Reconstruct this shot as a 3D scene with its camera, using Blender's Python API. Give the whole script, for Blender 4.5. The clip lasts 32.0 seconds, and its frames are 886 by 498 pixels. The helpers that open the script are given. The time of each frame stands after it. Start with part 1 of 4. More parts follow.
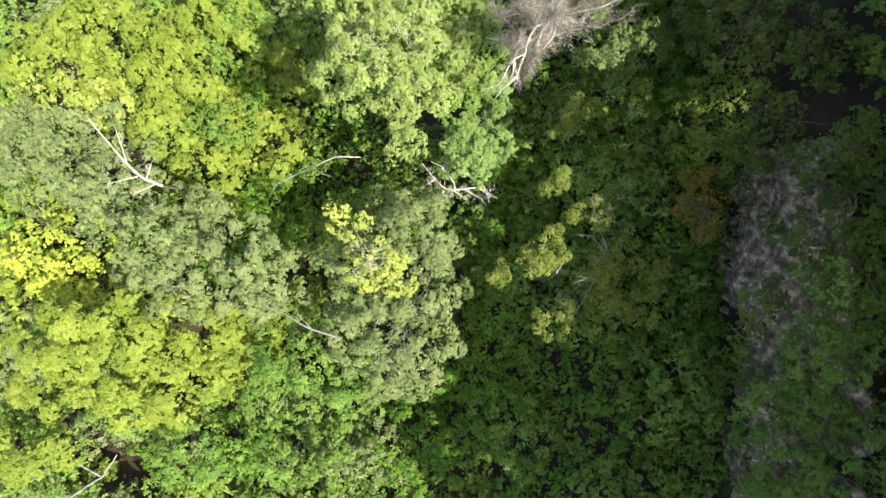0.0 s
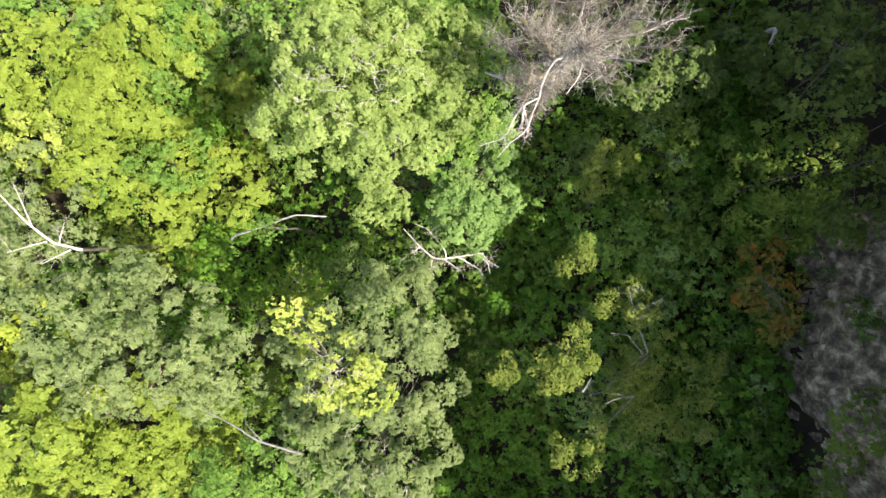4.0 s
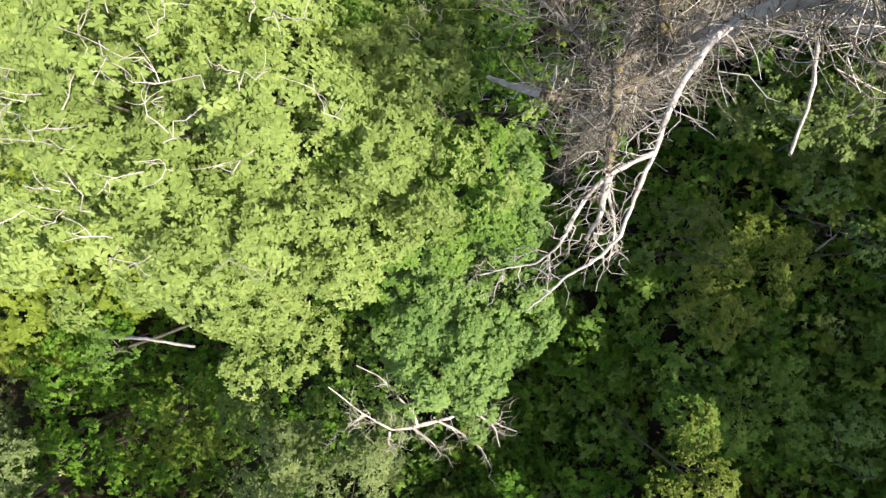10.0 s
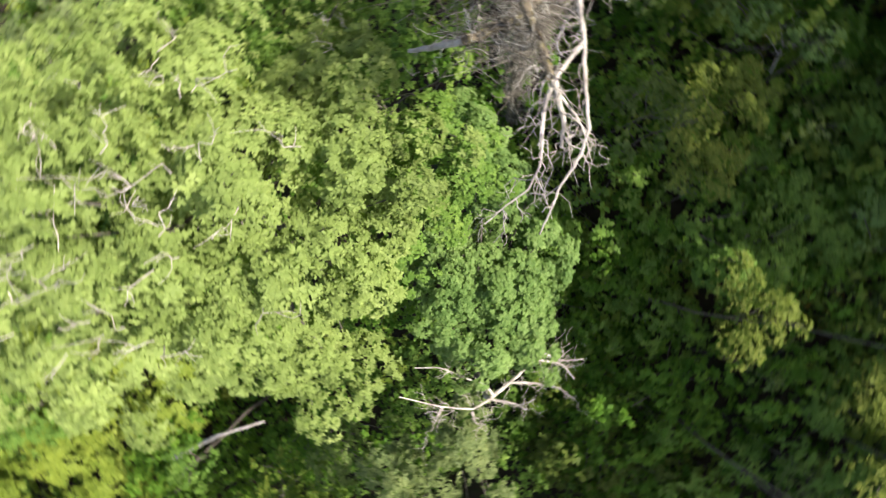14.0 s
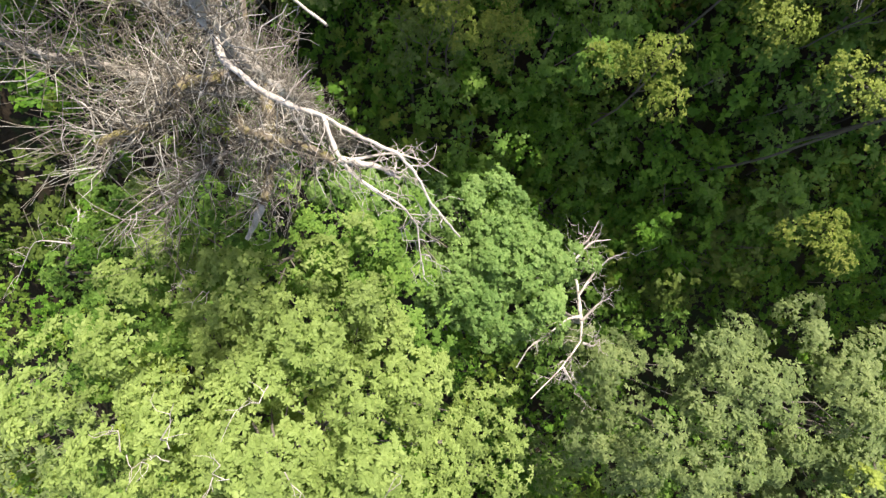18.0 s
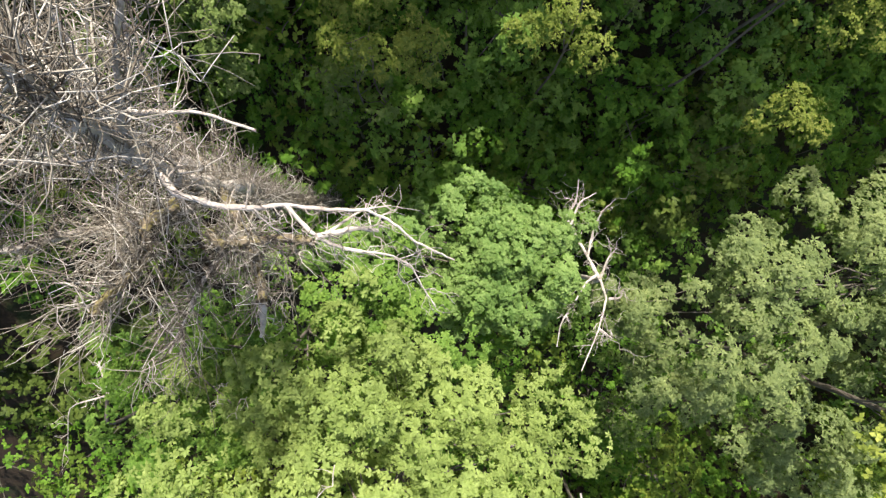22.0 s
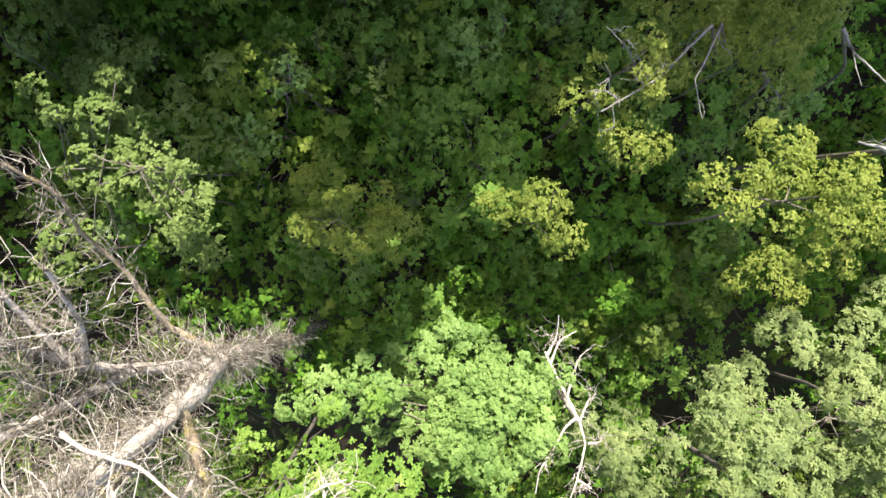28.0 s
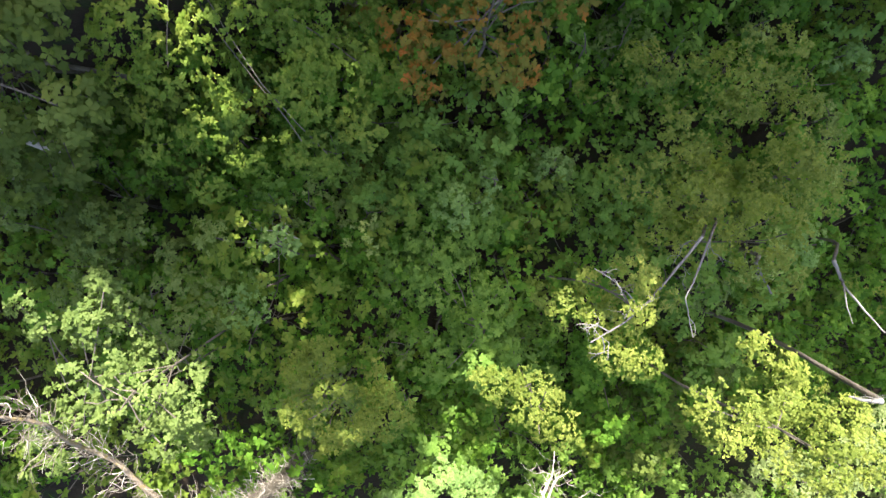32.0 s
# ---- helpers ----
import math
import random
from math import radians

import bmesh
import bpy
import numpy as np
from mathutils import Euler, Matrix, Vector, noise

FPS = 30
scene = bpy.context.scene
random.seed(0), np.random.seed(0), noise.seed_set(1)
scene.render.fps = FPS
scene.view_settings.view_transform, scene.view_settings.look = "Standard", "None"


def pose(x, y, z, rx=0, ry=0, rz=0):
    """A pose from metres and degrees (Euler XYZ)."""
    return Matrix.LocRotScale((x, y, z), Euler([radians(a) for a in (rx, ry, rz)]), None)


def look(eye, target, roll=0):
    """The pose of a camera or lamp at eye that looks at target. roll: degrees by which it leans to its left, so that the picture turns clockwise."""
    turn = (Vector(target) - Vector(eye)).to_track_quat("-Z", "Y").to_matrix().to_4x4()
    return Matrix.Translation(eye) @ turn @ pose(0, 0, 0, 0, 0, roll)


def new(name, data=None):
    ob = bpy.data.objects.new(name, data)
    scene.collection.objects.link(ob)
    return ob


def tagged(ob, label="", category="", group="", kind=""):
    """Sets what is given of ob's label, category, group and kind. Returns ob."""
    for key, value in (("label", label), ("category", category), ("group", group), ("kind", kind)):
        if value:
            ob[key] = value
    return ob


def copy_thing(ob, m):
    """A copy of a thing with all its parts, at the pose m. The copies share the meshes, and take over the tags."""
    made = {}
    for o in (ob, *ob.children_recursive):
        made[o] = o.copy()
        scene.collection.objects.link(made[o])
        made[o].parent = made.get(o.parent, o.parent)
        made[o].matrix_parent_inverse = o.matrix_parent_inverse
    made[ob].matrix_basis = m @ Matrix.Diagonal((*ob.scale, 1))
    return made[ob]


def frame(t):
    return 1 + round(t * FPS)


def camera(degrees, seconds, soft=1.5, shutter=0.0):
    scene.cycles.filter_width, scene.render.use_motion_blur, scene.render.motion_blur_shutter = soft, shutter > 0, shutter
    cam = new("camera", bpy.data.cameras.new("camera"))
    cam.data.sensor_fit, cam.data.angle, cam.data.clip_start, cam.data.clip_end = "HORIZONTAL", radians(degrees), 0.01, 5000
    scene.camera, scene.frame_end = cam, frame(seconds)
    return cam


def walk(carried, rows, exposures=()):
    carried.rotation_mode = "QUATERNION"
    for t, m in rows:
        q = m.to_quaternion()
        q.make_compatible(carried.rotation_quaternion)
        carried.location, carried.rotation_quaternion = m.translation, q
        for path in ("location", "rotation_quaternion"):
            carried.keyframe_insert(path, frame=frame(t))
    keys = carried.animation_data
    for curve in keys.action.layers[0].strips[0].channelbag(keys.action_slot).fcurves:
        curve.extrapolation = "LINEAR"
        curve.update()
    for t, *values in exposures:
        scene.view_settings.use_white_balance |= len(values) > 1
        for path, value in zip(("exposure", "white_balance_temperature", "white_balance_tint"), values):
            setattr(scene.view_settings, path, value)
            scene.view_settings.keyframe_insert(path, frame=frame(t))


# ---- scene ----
cam = camera(77.1, 32.0, soft=1.4, shutter=0.5)
PATH = [
    (0.0, pose(0.000, -0.000, 35.000, -0.11, -0.05, -0.00)),
    (0.5, pose(0.049, 0.313, 34.550, -0.15, 0.06, -0.02)),
    (1.0, pose(0.016, 0.608, 34.017, -0.19, 0.07, -0.07)),
    (1.5, pose(-0.008, 0.926, 33.397, -0.16, 0.11, -0.12)),
    (2.0, pose(0.012, 1.288, 32.779, -0.17, 0.05, -0.21)),
    (2.5, pose(0.130, 1.609, 32.123, -0.10, 0.02, -0.27)),
    (3.0, pose(0.250, 1.915, 31.485, 0.06, -0.09, -0.29)),
    (3.5, pose(0.299, 2.230, 30.913, 0.12, -0.18, -0.37)),
    (5.5, pose(0.522, 3.564, 28.618, -0.14, -0.13, -0.54)),
    (6.0, pose(0.595, 3.899, 28.075, -0.20, -0.21, -0.66)),
    (6.5, pose(0.663, 4.208, 27.518, -0.17, -0.27, -0.76)),
    (7.0, pose(0.708, 4.469, 26.900, -0.11, -0.31, -0.78)),
    (7.5, pose(0.712, 4.729, 26.188, -0.07, -0.28, -0.99)),
    (8.0, pose(0.726, 5.016, 25.461, 0.03, -0.42, -1.12)),
    (8.5, pose(0.752, 5.261, 24.593, 0.01, -0.59, -1.29)),
    (9.0, pose(0.797, 5.278, 23.727, 0.11, -0.74, -1.32)),
    (9.5, pose(0.867, 5.227, 22.828, 0.13, -0.64, -1.42)),
    (10.0, pose(0.905, 5.188, 22.259, 0.07, -0.56, -1.53)),
    (10.5, pose(0.874, 5.150, 22.300, 0.09, -0.58, -1.42)),
    (11.0, pose(0.859, 5.114, 22.459, 0.02, -0.63, -1.34)),
    (11.5, pose(0.846, 5.087, 22.401, 0.03, -0.58, -1.37)),
    (12.0, pose(0.807, 5.061, 22.375, 0.06, -0.44, 6.89)),
    (12.5, pose(0.816, 5.042, 22.337, 0.02, -0.31, 30.45)),
    (13.0, pose(0.826, 5.035, 22.345, -0.26, -0.27, 20.26)),
    (13.5, pose(0.792, 5.018, 22.400, -0.35, -0.49, -3.52)),
    (14.0, pose(0.777, 4.982, 22.471, -0.25, -0.75, -27.28)),
    (14.5, pose(0.796, 4.950, 22.480, -0.24, -0.77, -51.10)),
    (15.0, pose(0.820, 4.923, 22.525, -0.21, -0.64, -74.58)),
    (15.5, pose(0.858, 4.901, 22.554, -0.28, -0.57, -87.01)),
    (17.5, pose(1.446, 4.836, 22.551, -1.05, -0.25, -85.06)),
    (18.0, pose(1.593, 4.843, 22.695, -0.90, -0.35, -85.02)),
    (18.5, pose(1.733, 4.827, 22.713, -0.49, -0.21, -76.97)),
    (19.0, pose(1.796, 4.831, 22.726, 0.06, -0.30, -53.21)),
    (19.5, pose(1.823, 4.804, 22.752, 0.41, -0.29, -33.83)),
    (20.0, pose(1.848, 4.769, 22.798, 0.24, 0.05, -53.94)),
    (20.5, pose(1.852, 4.748, 22.812, -0.23, 0.20, -77.51)),
    (21.0, pose(1.842, 4.750, 22.794, -0.62, -0.10, -101.25)),
    (21.5, pose(1.836, 4.742, 22.789, -0.69, -0.23, -107.00)),
    (22.0, pose(1.831, 4.728, 22.784, -0.67, -0.17, -107.01)),
    (22.5, pose(1.856, 4.702, 22.783, -0.54, -0.08, -106.98)),
    (23.0, pose(1.928, 4.662, 22.784, -0.35, 0.02, -107.11)),
    (23.5, pose(2.072, 4.609, 22.780, -0.26, 0.05, -107.10)),
    (24.0, pose(2.276, 4.504, 22.792, -0.41, 0.26, -106.99)),
    (24.5, pose(2.511, 4.399, 22.797, -0.57, 0.44, -106.96)),
    (25.0, pose(2.749, 4.281, 22.795, -0.69, 0.66, -106.87)),
    (25.5, pose(2.982, 4.198, 22.785, -0.65, 0.65, -106.72)),
    (27.5, pose(3.786, 3.737, 22.744, -0.31, 0.16, -106.92)),
    (28.0, pose(4.007, 3.627, 22.726, -0.26, 0.09, -106.99)),
    (28.5, pose(4.248, 3.520, 22.720, -0.20, -0.00, -107.08)),
    (29.0, pose(4.520, 3.408, 22.710, -0.22, -0.03, -107.16)),
    (29.5, pose(4.802, 3.305, 22.702, -0.18, -0.00, -107.22)),
    (30.0, pose(5.098, 3.194, 22.697, -0.20, 0.05, -107.31)),
    (30.5, pose(5.413, 3.073, 22.693, -0.18, 0.06, -107.44)),
    (31.0, pose(5.734, 2.958, 22.688, -0.11, 0.10, -107.41)),
    (31.5, pose(6.037, 2.872, 22.679, -0.02, 0.14, -107.49)),
    (32.0, pose(6.296, 2.785, 22.679, 0.00, 0.16, -107.52)),
]
walk(cam, PATH, [(0.0, 1.86), (5.0, 1.76), (9.0, 1.5), (11.0, 1.42), (15.0, 1.42), (20.0, 1.47), (23.0, 1.47), (25.5, 1.75), (28.0, 2.08), (30.0, 2.42), (32.0, 2.64)])

# ---- light ----
SUN_DIR = Vector((0.52, -0.23, 0.82)).normalized()
world = bpy.data.worlds.new("sky")
scene.world = world
world.use_nodes = True
wn = world.node_tree
sky = wn.nodes.new("ShaderNodeTexSky")
sky.sky_type = "NISHITA"
sky.sun_disc = False
sky.air_density, sky.dust_density, sky.ozone_density = 0.8, 3.0, 0.4
sky.sun_elevation = math.asin(SUN_DIR.z)
sky.sun_rotation = math.atan2(SUN_DIR.x, SUN_DIR.y)
wn.nodes["Background"].inputs["Strength"].default_value = 0.135
wn.links.new(sky.outputs["Color"], wn.nodes["Background"].inputs["Color"])
sun = new("sun", bpy.data.lights.new("sun", "SUN"))
sun.data.energy = 4.5
sun.data.angle = radians(0.53)
sun.data.color = (1.0, 0.95, 0.86)
sun.matrix_world = look(SUN_DIR * 80, (0, 0, 0))


# ---- materials ----
def shader(name):
    m = bpy.data.materials.new(name)
    m.use_nodes = True
    m.node_tree.nodes.clear()
    return m, m.node_tree.nodes, m.node_tree.links


def ramp_of(nodes, stops):
    r = nodes.new("ShaderNodeValToRGB")
    els = r.color_ramp.elements
    while len(els) < len(stops):
        els.new(0.5)
    for e, (p, c) in zip(els, stops):
        e.position, e.color = p, (*c, 1)
    return r


def leaf_material(name, c1, c2, c3, gloss=0.08, through_part=0.42):
    """Leaves: each leaf its own shade between three colours, patches over the crown, light shining through."""
    m, n, l = shader(name)
    geo = n.new("ShaderNodeNewGeometry")
    tex = n.new("ShaderNodeTexCoord")
    patch = n.new("ShaderNodeTexNoise")
    patch.inputs["Scale"].default_value = 0.9
    patch.inputs["Detail"].default_value = 3
    l.new(tex.outputs["Object"], patch.inputs["Vector"])
    mixv = n.new("ShaderNodeMath")
    mixv.operation = "MULTIPLY_ADD"
    mixv.inputs[1].default_value = 0.5
    l.new(geo.outputs["Random Per Island"], mixv.inputs[0])
    scaled = n.new("ShaderNodeMath")
    scaled.operation = "MULTIPLY_ADD"
    scaled.inputs[1].default_value = 1.5
    scaled.inputs[2].default_value = -0.52
    l.new(patch.outputs["Fac"], scaled.inputs[0])
    l.new(scaled.outputs[0], mixv.inputs[2])
    r = ramp_of(n, [(0.0, c1), (0.5, c2), (1.0, c3)])
    l.new(mixv.outputs[0], r.inputs["Fac"])
    b = n.new("ShaderNodeBsdfPrincipled")
    b.inputs["Roughness"].default_value = 0.5
    b.inputs["Specular IOR Level"].default_value = gloss
    l.new(r.outputs["Color"], b.inputs["Base Color"])
    tr = n.new("ShaderNodeBsdfTranslucent")
    warm = n.new("ShaderNodeMix")
    warm.data_type = "RGBA"
    warm.blend_type = "MULTIPLY"
    warm.inputs[0].default_value = 1.0
    l.new(r.outputs["Color"], warm.inputs[6])
    warm.inputs[7].default_value = (1.25, 1.45, 0.5, 1)
    l.new(warm.outputs[2], tr.inputs["Color"])
    mix = n.new("ShaderNodeMixShader")
    mix.inputs[0].default_value = through_part
    l.new(b.outputs[0], mix.inputs[1])
    l.new(tr.outputs[0], mix.inputs[2])
    out = n.new("ShaderNodeOutputMaterial")
    l.new(mix.outputs[0], out.inputs["Surface"])
    return m


def rough_material(name, stops, scale, bump=0.3, rough=0.9, detail=8, stretch=(1, 1, 1), single=False):
    """Bark, rock, soil: noise at two scales for colour, fine relief."""
    m, n, l = shader(name)
    tex = n.new("ShaderNodeTexCoord")
    mp = n.new("ShaderNodeMapping")
    mp.inputs["Scale"].default_value = stretch
    l.new(tex.outputs["Object"], mp.inputs["Vector"])
    big = n.new("ShaderNodeTexNoise")
    big.inputs["Scale"].default_value = scale
    big.inputs["Detail"].default_value = detail
    big.inputs["Roughness"].default_value = 0.65
    l.new(mp.outputs[0], big.inputs["Vector"])
    r = ramp_of(n, stops)
    if single:
        geo = n.new("ShaderNodeNewGeometry")
        l.new(geo.outputs["Random Per Island"], r.inputs["Fac"])
    else:
        l.new(big.outputs["Fac"], r.inputs["Fac"])
    fine = n.new("ShaderNodeTexNoise")
    fine.inputs["Scale"].default_value = scale * 9
    fine.inputs["Detail"].default_value = 6
    l.new(mp.outputs[0], fine.inputs["Vector"])
    bp = n.new("ShaderNodeBump")
    bp.inputs["Strength"].default_value = bump
    bp.inputs["Distance"].default_value = 0.03
    l.new(fine.outputs["Fac"], bp.inputs["Height"])
    b = n.new("ShaderNodeBsdfPrincipled")
    b.inputs["Roughness"].default_value = rough
    b.inputs["Specular IOR Level"].default_value = 0.2
    l.new(r.outputs["Color"], b.inputs["Base Color"])
    l.new(bp.outputs[0], b.inputs["Normal"])
    out = n.new("ShaderNodeOutputMaterial")
    l.new(b.outputs[0], out.inputs["Surface"])
    return m


LEAF = {
    "ash": leaf_material("pale_green_leaf", (0.128, 0.17, 0.044), (0.203, 0.262, 0.073), (0.284, 0.338, 0.105)),
    "green": leaf_material("green_leaf", (0.066, 0.13, 0.022), (0.125, 0.208, 0.038), (0.2, 0.285, 0.056)),
    "maple": leaf_material("fresh_green_leaf", (0.096, 0.168, 0.044), (0.162, 0.244, 0.07), (0.226, 0.308, 0.1)),
    "lime": leaf_material("lime_leaf", (0.104, 0.15, 0.02), (0.172, 0.222, 0.032), (0.24, 0.28, 0.045)),
    "yellow": leaf_material("yellow_leaf", (0.17, 0.22, 0.03), (0.29, 0.34, 0.05), (0.42, 0.42, 0.06)),
    "grey": leaf_material("grey_green_leaf", (0.09, 0.125, 0.045), (0.16, 0.2, 0.075), (0.235, 0.27, 0.105)),
    "birch": leaf_material("birch_leaf", (0.078, 0.112, 0.018), (0.148, 0.182, 0.034), (0.232, 0.248, 0.054)),
    "pale": leaf_material("silver_green_leaf", (0.07, 0.11, 0.028), (0.125, 0.172, 0.046), (0.19, 0.23, 0.075)),
    "dgreen": leaf_material("deep_green_leaf", (0.04, 0.1, 0.01), (0.092, 0.182, 0.02), (0.18, 0.28, 0.035)),
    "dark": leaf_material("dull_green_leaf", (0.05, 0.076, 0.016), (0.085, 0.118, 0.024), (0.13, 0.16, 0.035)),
    "olive": leaf_material("olive_leaf", (0.065, 0.11, 0.016), (0.115, 0.17, 0.025), (0.19, 0.215, 0.036)),
    "ylime": leaf_material("yellowing_leaf", (0.17, 0.22, 0.04), (0.26, 0.3, 0.062), (0.35, 0.36, 0.085)),
    "orange": leaf_material("autumn_leaf", (0.085, 0.12, 0.02), (0.14, 0.115, 0.02), (0.29, 0.105, 0.02)),
}
BARK = rough_material("grey_bark", [(0.3, (0.05, 0.04, 0.03)), (0.6, (0.14, 0.12, 0.095))], 6, 0.6, stretch=(1, 1, 0.3))
BIRCH_BARK = rough_material("birch_bark", [(0.32, (0.06, 0.05, 0.045)), (0.44, (0.14, 0.13, 0.115)), (0.8, (0.27, 0.255, 0.23))], 4, 0.3, stretch=(1, 1, 2.5))
DEAD_WOOD = rough_material("bleached_dead_wood", [(0.3, (0.22, 0.18, 0.15)), (0.55, (0.42, 0.37, 0.32)), (0.8, (0.56, 0.52, 0.47))], 5, 0.5, stretch=(1, 1, 0.4))
TWIG_WOOD = rough_material("dry_twig_wood", [(0.0, (0.07, 0.055, 0.04)), (0.5, (0.165, 0.142, 0.11)), (0.8, (0.29, 0.262, 0.215)), (1.0, (0.52, 0.48, 0.42))], 3, 0.2, single=True)
TWIG_BARK = rough_material("flaking_dead_bark", [(0.3, (0.12, 0.09, 0.06)), (0.5, (0.3, 0.24, 0.18)), (0.62, (0.26, 0.2, 0.07)), (0.8, (0.5, 0.45, 0.38))], 9, 0.9)
MOSSY = rough_material("mossy_dead_bark", [(0.35, (0.1, 0.078, 0.055)), (0.5, (0.18, 0.145, 0.1)), (0.6, (0.17, 0.145, 0.045)), (0.68, (0.2, 0.165, 0.12)), (0.8, (0.32, 0.28, 0.23))], 7, 0.6)
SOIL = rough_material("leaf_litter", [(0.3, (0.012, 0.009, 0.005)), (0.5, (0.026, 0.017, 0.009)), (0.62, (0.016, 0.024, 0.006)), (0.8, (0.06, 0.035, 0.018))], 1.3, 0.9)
ROCK = rough_material("grey_limestone", [(0.36, (0.045, 0.038, 0.026)), (0.46, (0.12, 0.09, 0.056)), (0.55, (0.24, 0.185, 0.115)), (0.66, (0.5, 0.4, 0.265))], 2.6, 1.0)


# ---- mesh helpers ----
def mesh_of(name, verts, faces, mat, smooth=False):
    """A mesh from arrays; faces all of one length."""
    verts, faces = np.asarray(verts, float), np.asarray(faces, int)
    me = bpy.data.meshes.new(name)
    k = faces.shape[1]
    me.vertices.add(len(verts))
    me.vertices.foreach_set("co", verts.ravel())
    me.loops.add(faces.size)
    me.loops.foreach_set("vertex_index", faces.ravel())
    me.polygons.add(len(faces))
    me.polygons.foreach_set("loop_start", np.arange(len(faces)) * k)
    me.polygons.foreach_set("loop_total", np.full(len(faces), k))
    if smooth:
        me.polygons.foreach_set("use_smooth", np.ones(len(faces), bool))
    me.update(calc_edges=True)
    me.materials.append(mat)
    return me


def part(name, me, parent, label="", kind=""):
    ob = new(name, me)
    ob.parent = parent
    return tagged(ob, label, kind=kind)


def tube(points, radii, sides=7):
    """Verts and quads of a closed tapered tube along a bent line."""
    pts = np.asarray(points, float)
    way = np.gradient(pts, axis=0)
    way /= np.linalg.norm(way, axis=1)[:, None] + 1e-9
    up = np.array([0.0, 0, 1]) if abs(way[:, 2]).mean() < 0.8 else np.array([1.0, 0, 0])
    a = np.cross(way, up)
    a /= np.linalg.norm(a, axis=1)[:, None] + 1e-9
    b = np.cross(way, a)
    ang = np.arange(sides) * 2 * math.pi / sides
    rad = np.asarray(radii, float)[:, None, None]
    ring = pts[:, None] + rad * (np.cos(ang)[None, :, None] * a[:, None] + np.sin(ang)[None, :, None] * b[:, None])
    v = np.concatenate([ring.reshape(-1, 3), pts[-1:] + way[-1:] * radii[-1]])
    i, j = np.meshgrid(np.arange(len(pts) - 1), np.arange(sides), indexing="ij")
    j2 = (j + 1) % sides
    f = np.stack([i * sides + j, i * sides + j2, (i + 1) * sides + j2, (i + 1) * sides + j], -1).reshape(-1, 4)
    end = (len(pts) - 1) * sides
    cap = [(end + q, end + (q + 1) % sides, len(v) - 1, len(v) - 1) for q in range(sides)]
    return v, f, cap


def tube_mesh(name, lines, mat, sides=7):
    """One mesh of several tubes, each (points, radii)."""
    vs, fs, n = [], [], 0
    for pts, rad in lines:
        v, f, _ = tube(pts, rad, sides)
        vs.append(v)
        fs.append(f + n)
        n += len(v)
    return mesh_of(name, np.concatenate(vs), np.concatenate(fs), mat, True)


def bent(rng, p, q, n=6, sway=0.08):
    """A crooked line from p to q."""
    p, q = np.asarray(p, float), np.asarray(q, float)
    t = np.linspace(0, 1, n)[:, None]
    line = p + (q - p) * t
    length = np.linalg.norm(q - p)
    kick = rng.normal(0, sway * length, (n, 3))
    kick[0] = kick[-1] = 0
    kick = (kick + np.roll(kick, 1, 0) + np.roll(kick, -1, 0)) / 3
    return line + kick * np.sin(np.pi * t) ** 0.5


def leaves(rng, centres, normals, size, wide, per, spread, tilt=0.25):
    """Rosettes of folded leaves that spread from the given twig ends."""
    n = len(centres)
    up = normals + rng.normal(0, tilt, (n, 3)) + np.array([0, 0, 0.3])
    up /= np.linalg.norm(up, axis=1)[:, None]
    a = np.cross(up, rng.normal(0, 1, (n, 3)))
    a /= np.linalg.norm(a, axis=1)[:, None] + 1e-9
    b = np.cross(up, a)
    ang = np.arange(per)[None] * 2 * math.pi / per + rng.normal(0, 0.35, (n, per))
    d = np.cos(ang)[..., None] * a[:, None] + np.sin(ang)[..., None] * b[:, None]
    ln = ((size + 0.4 * spread) * rng.uniform(0.75, 1.2, n)[:, None] * rng.uniform(0.6, 1.25, (n, per)))[..., None]
    dip = rng.uniform(-0.35, 0.55, (n, per))[..., None]
    way = d * np.sqrt(1 - dip * dip) - up[:, None] * dip
    s = np.cross(up[:, None] + rng.normal(0, 0.25, (n, per, 3)), way)
    s /= np.linalg.norm(s, axis=2)[..., None] + 1e-9
    mid = centres[:, None] + way * ln * 0.55 + up[:, None] * ln * 0.08
    w = s * ln * wide
    v = np.concatenate([centres[:, None], np.stack([mid + w, centres[:, None] + way * ln, mid - w], 2).reshape(n, -1, 3)], 1).reshape(-1, 3)
    first = (np.arange(n) * (3 * per + 1))[:, None]
    k = first + 1 + 3 * np.arange(per)[None]
    f = np.stack([first + 0 * k, k, k + 1, k + 2], 2).reshape(-1, 4)
    return v, f


def ledge_foot(y):
    return 10.5 + 0.06 * (y + 4) + 0.22 * np.sin(y * 0.9)


def ground_z(x, y):
    """The wooded slope, the ledge of rock, and an unseen hill added for shade."""
    x, y = np.asarray(x, float), np.asarray(y, float)
    t = np.clip((x + 13) / 21.5, 0, 1)
    z = 12.0 * t * t * (3 - 2 * t)
    z = z + np.clip((x - 3) / 7, 0, 1) * np.clip((3 - y) * 0.2, -0.8, 2.0)
    edge = ledge_foot(y)
    c = np.clip((x - edge) / 1.25, 0, 1)
    near = np.clip((60 - np.abs(y)) / 40, 0, 1)
    z = z + 5.6 * c * c * (3 - 2 * c)
    z = z + (np.clip(x - 13.5, 0, 40) * 0.75 + 1.5 * np.clip(x - 13.5, 0, 3.8)) * near
    z = z + 0.25 * np.sin(x * 0.7 + 1.3 * np.sin(y * 0.5)) * np.cos(y * 0.6) * np.clip((60 - np.hypot(x, y)) / 30, 0, 1)
    return z


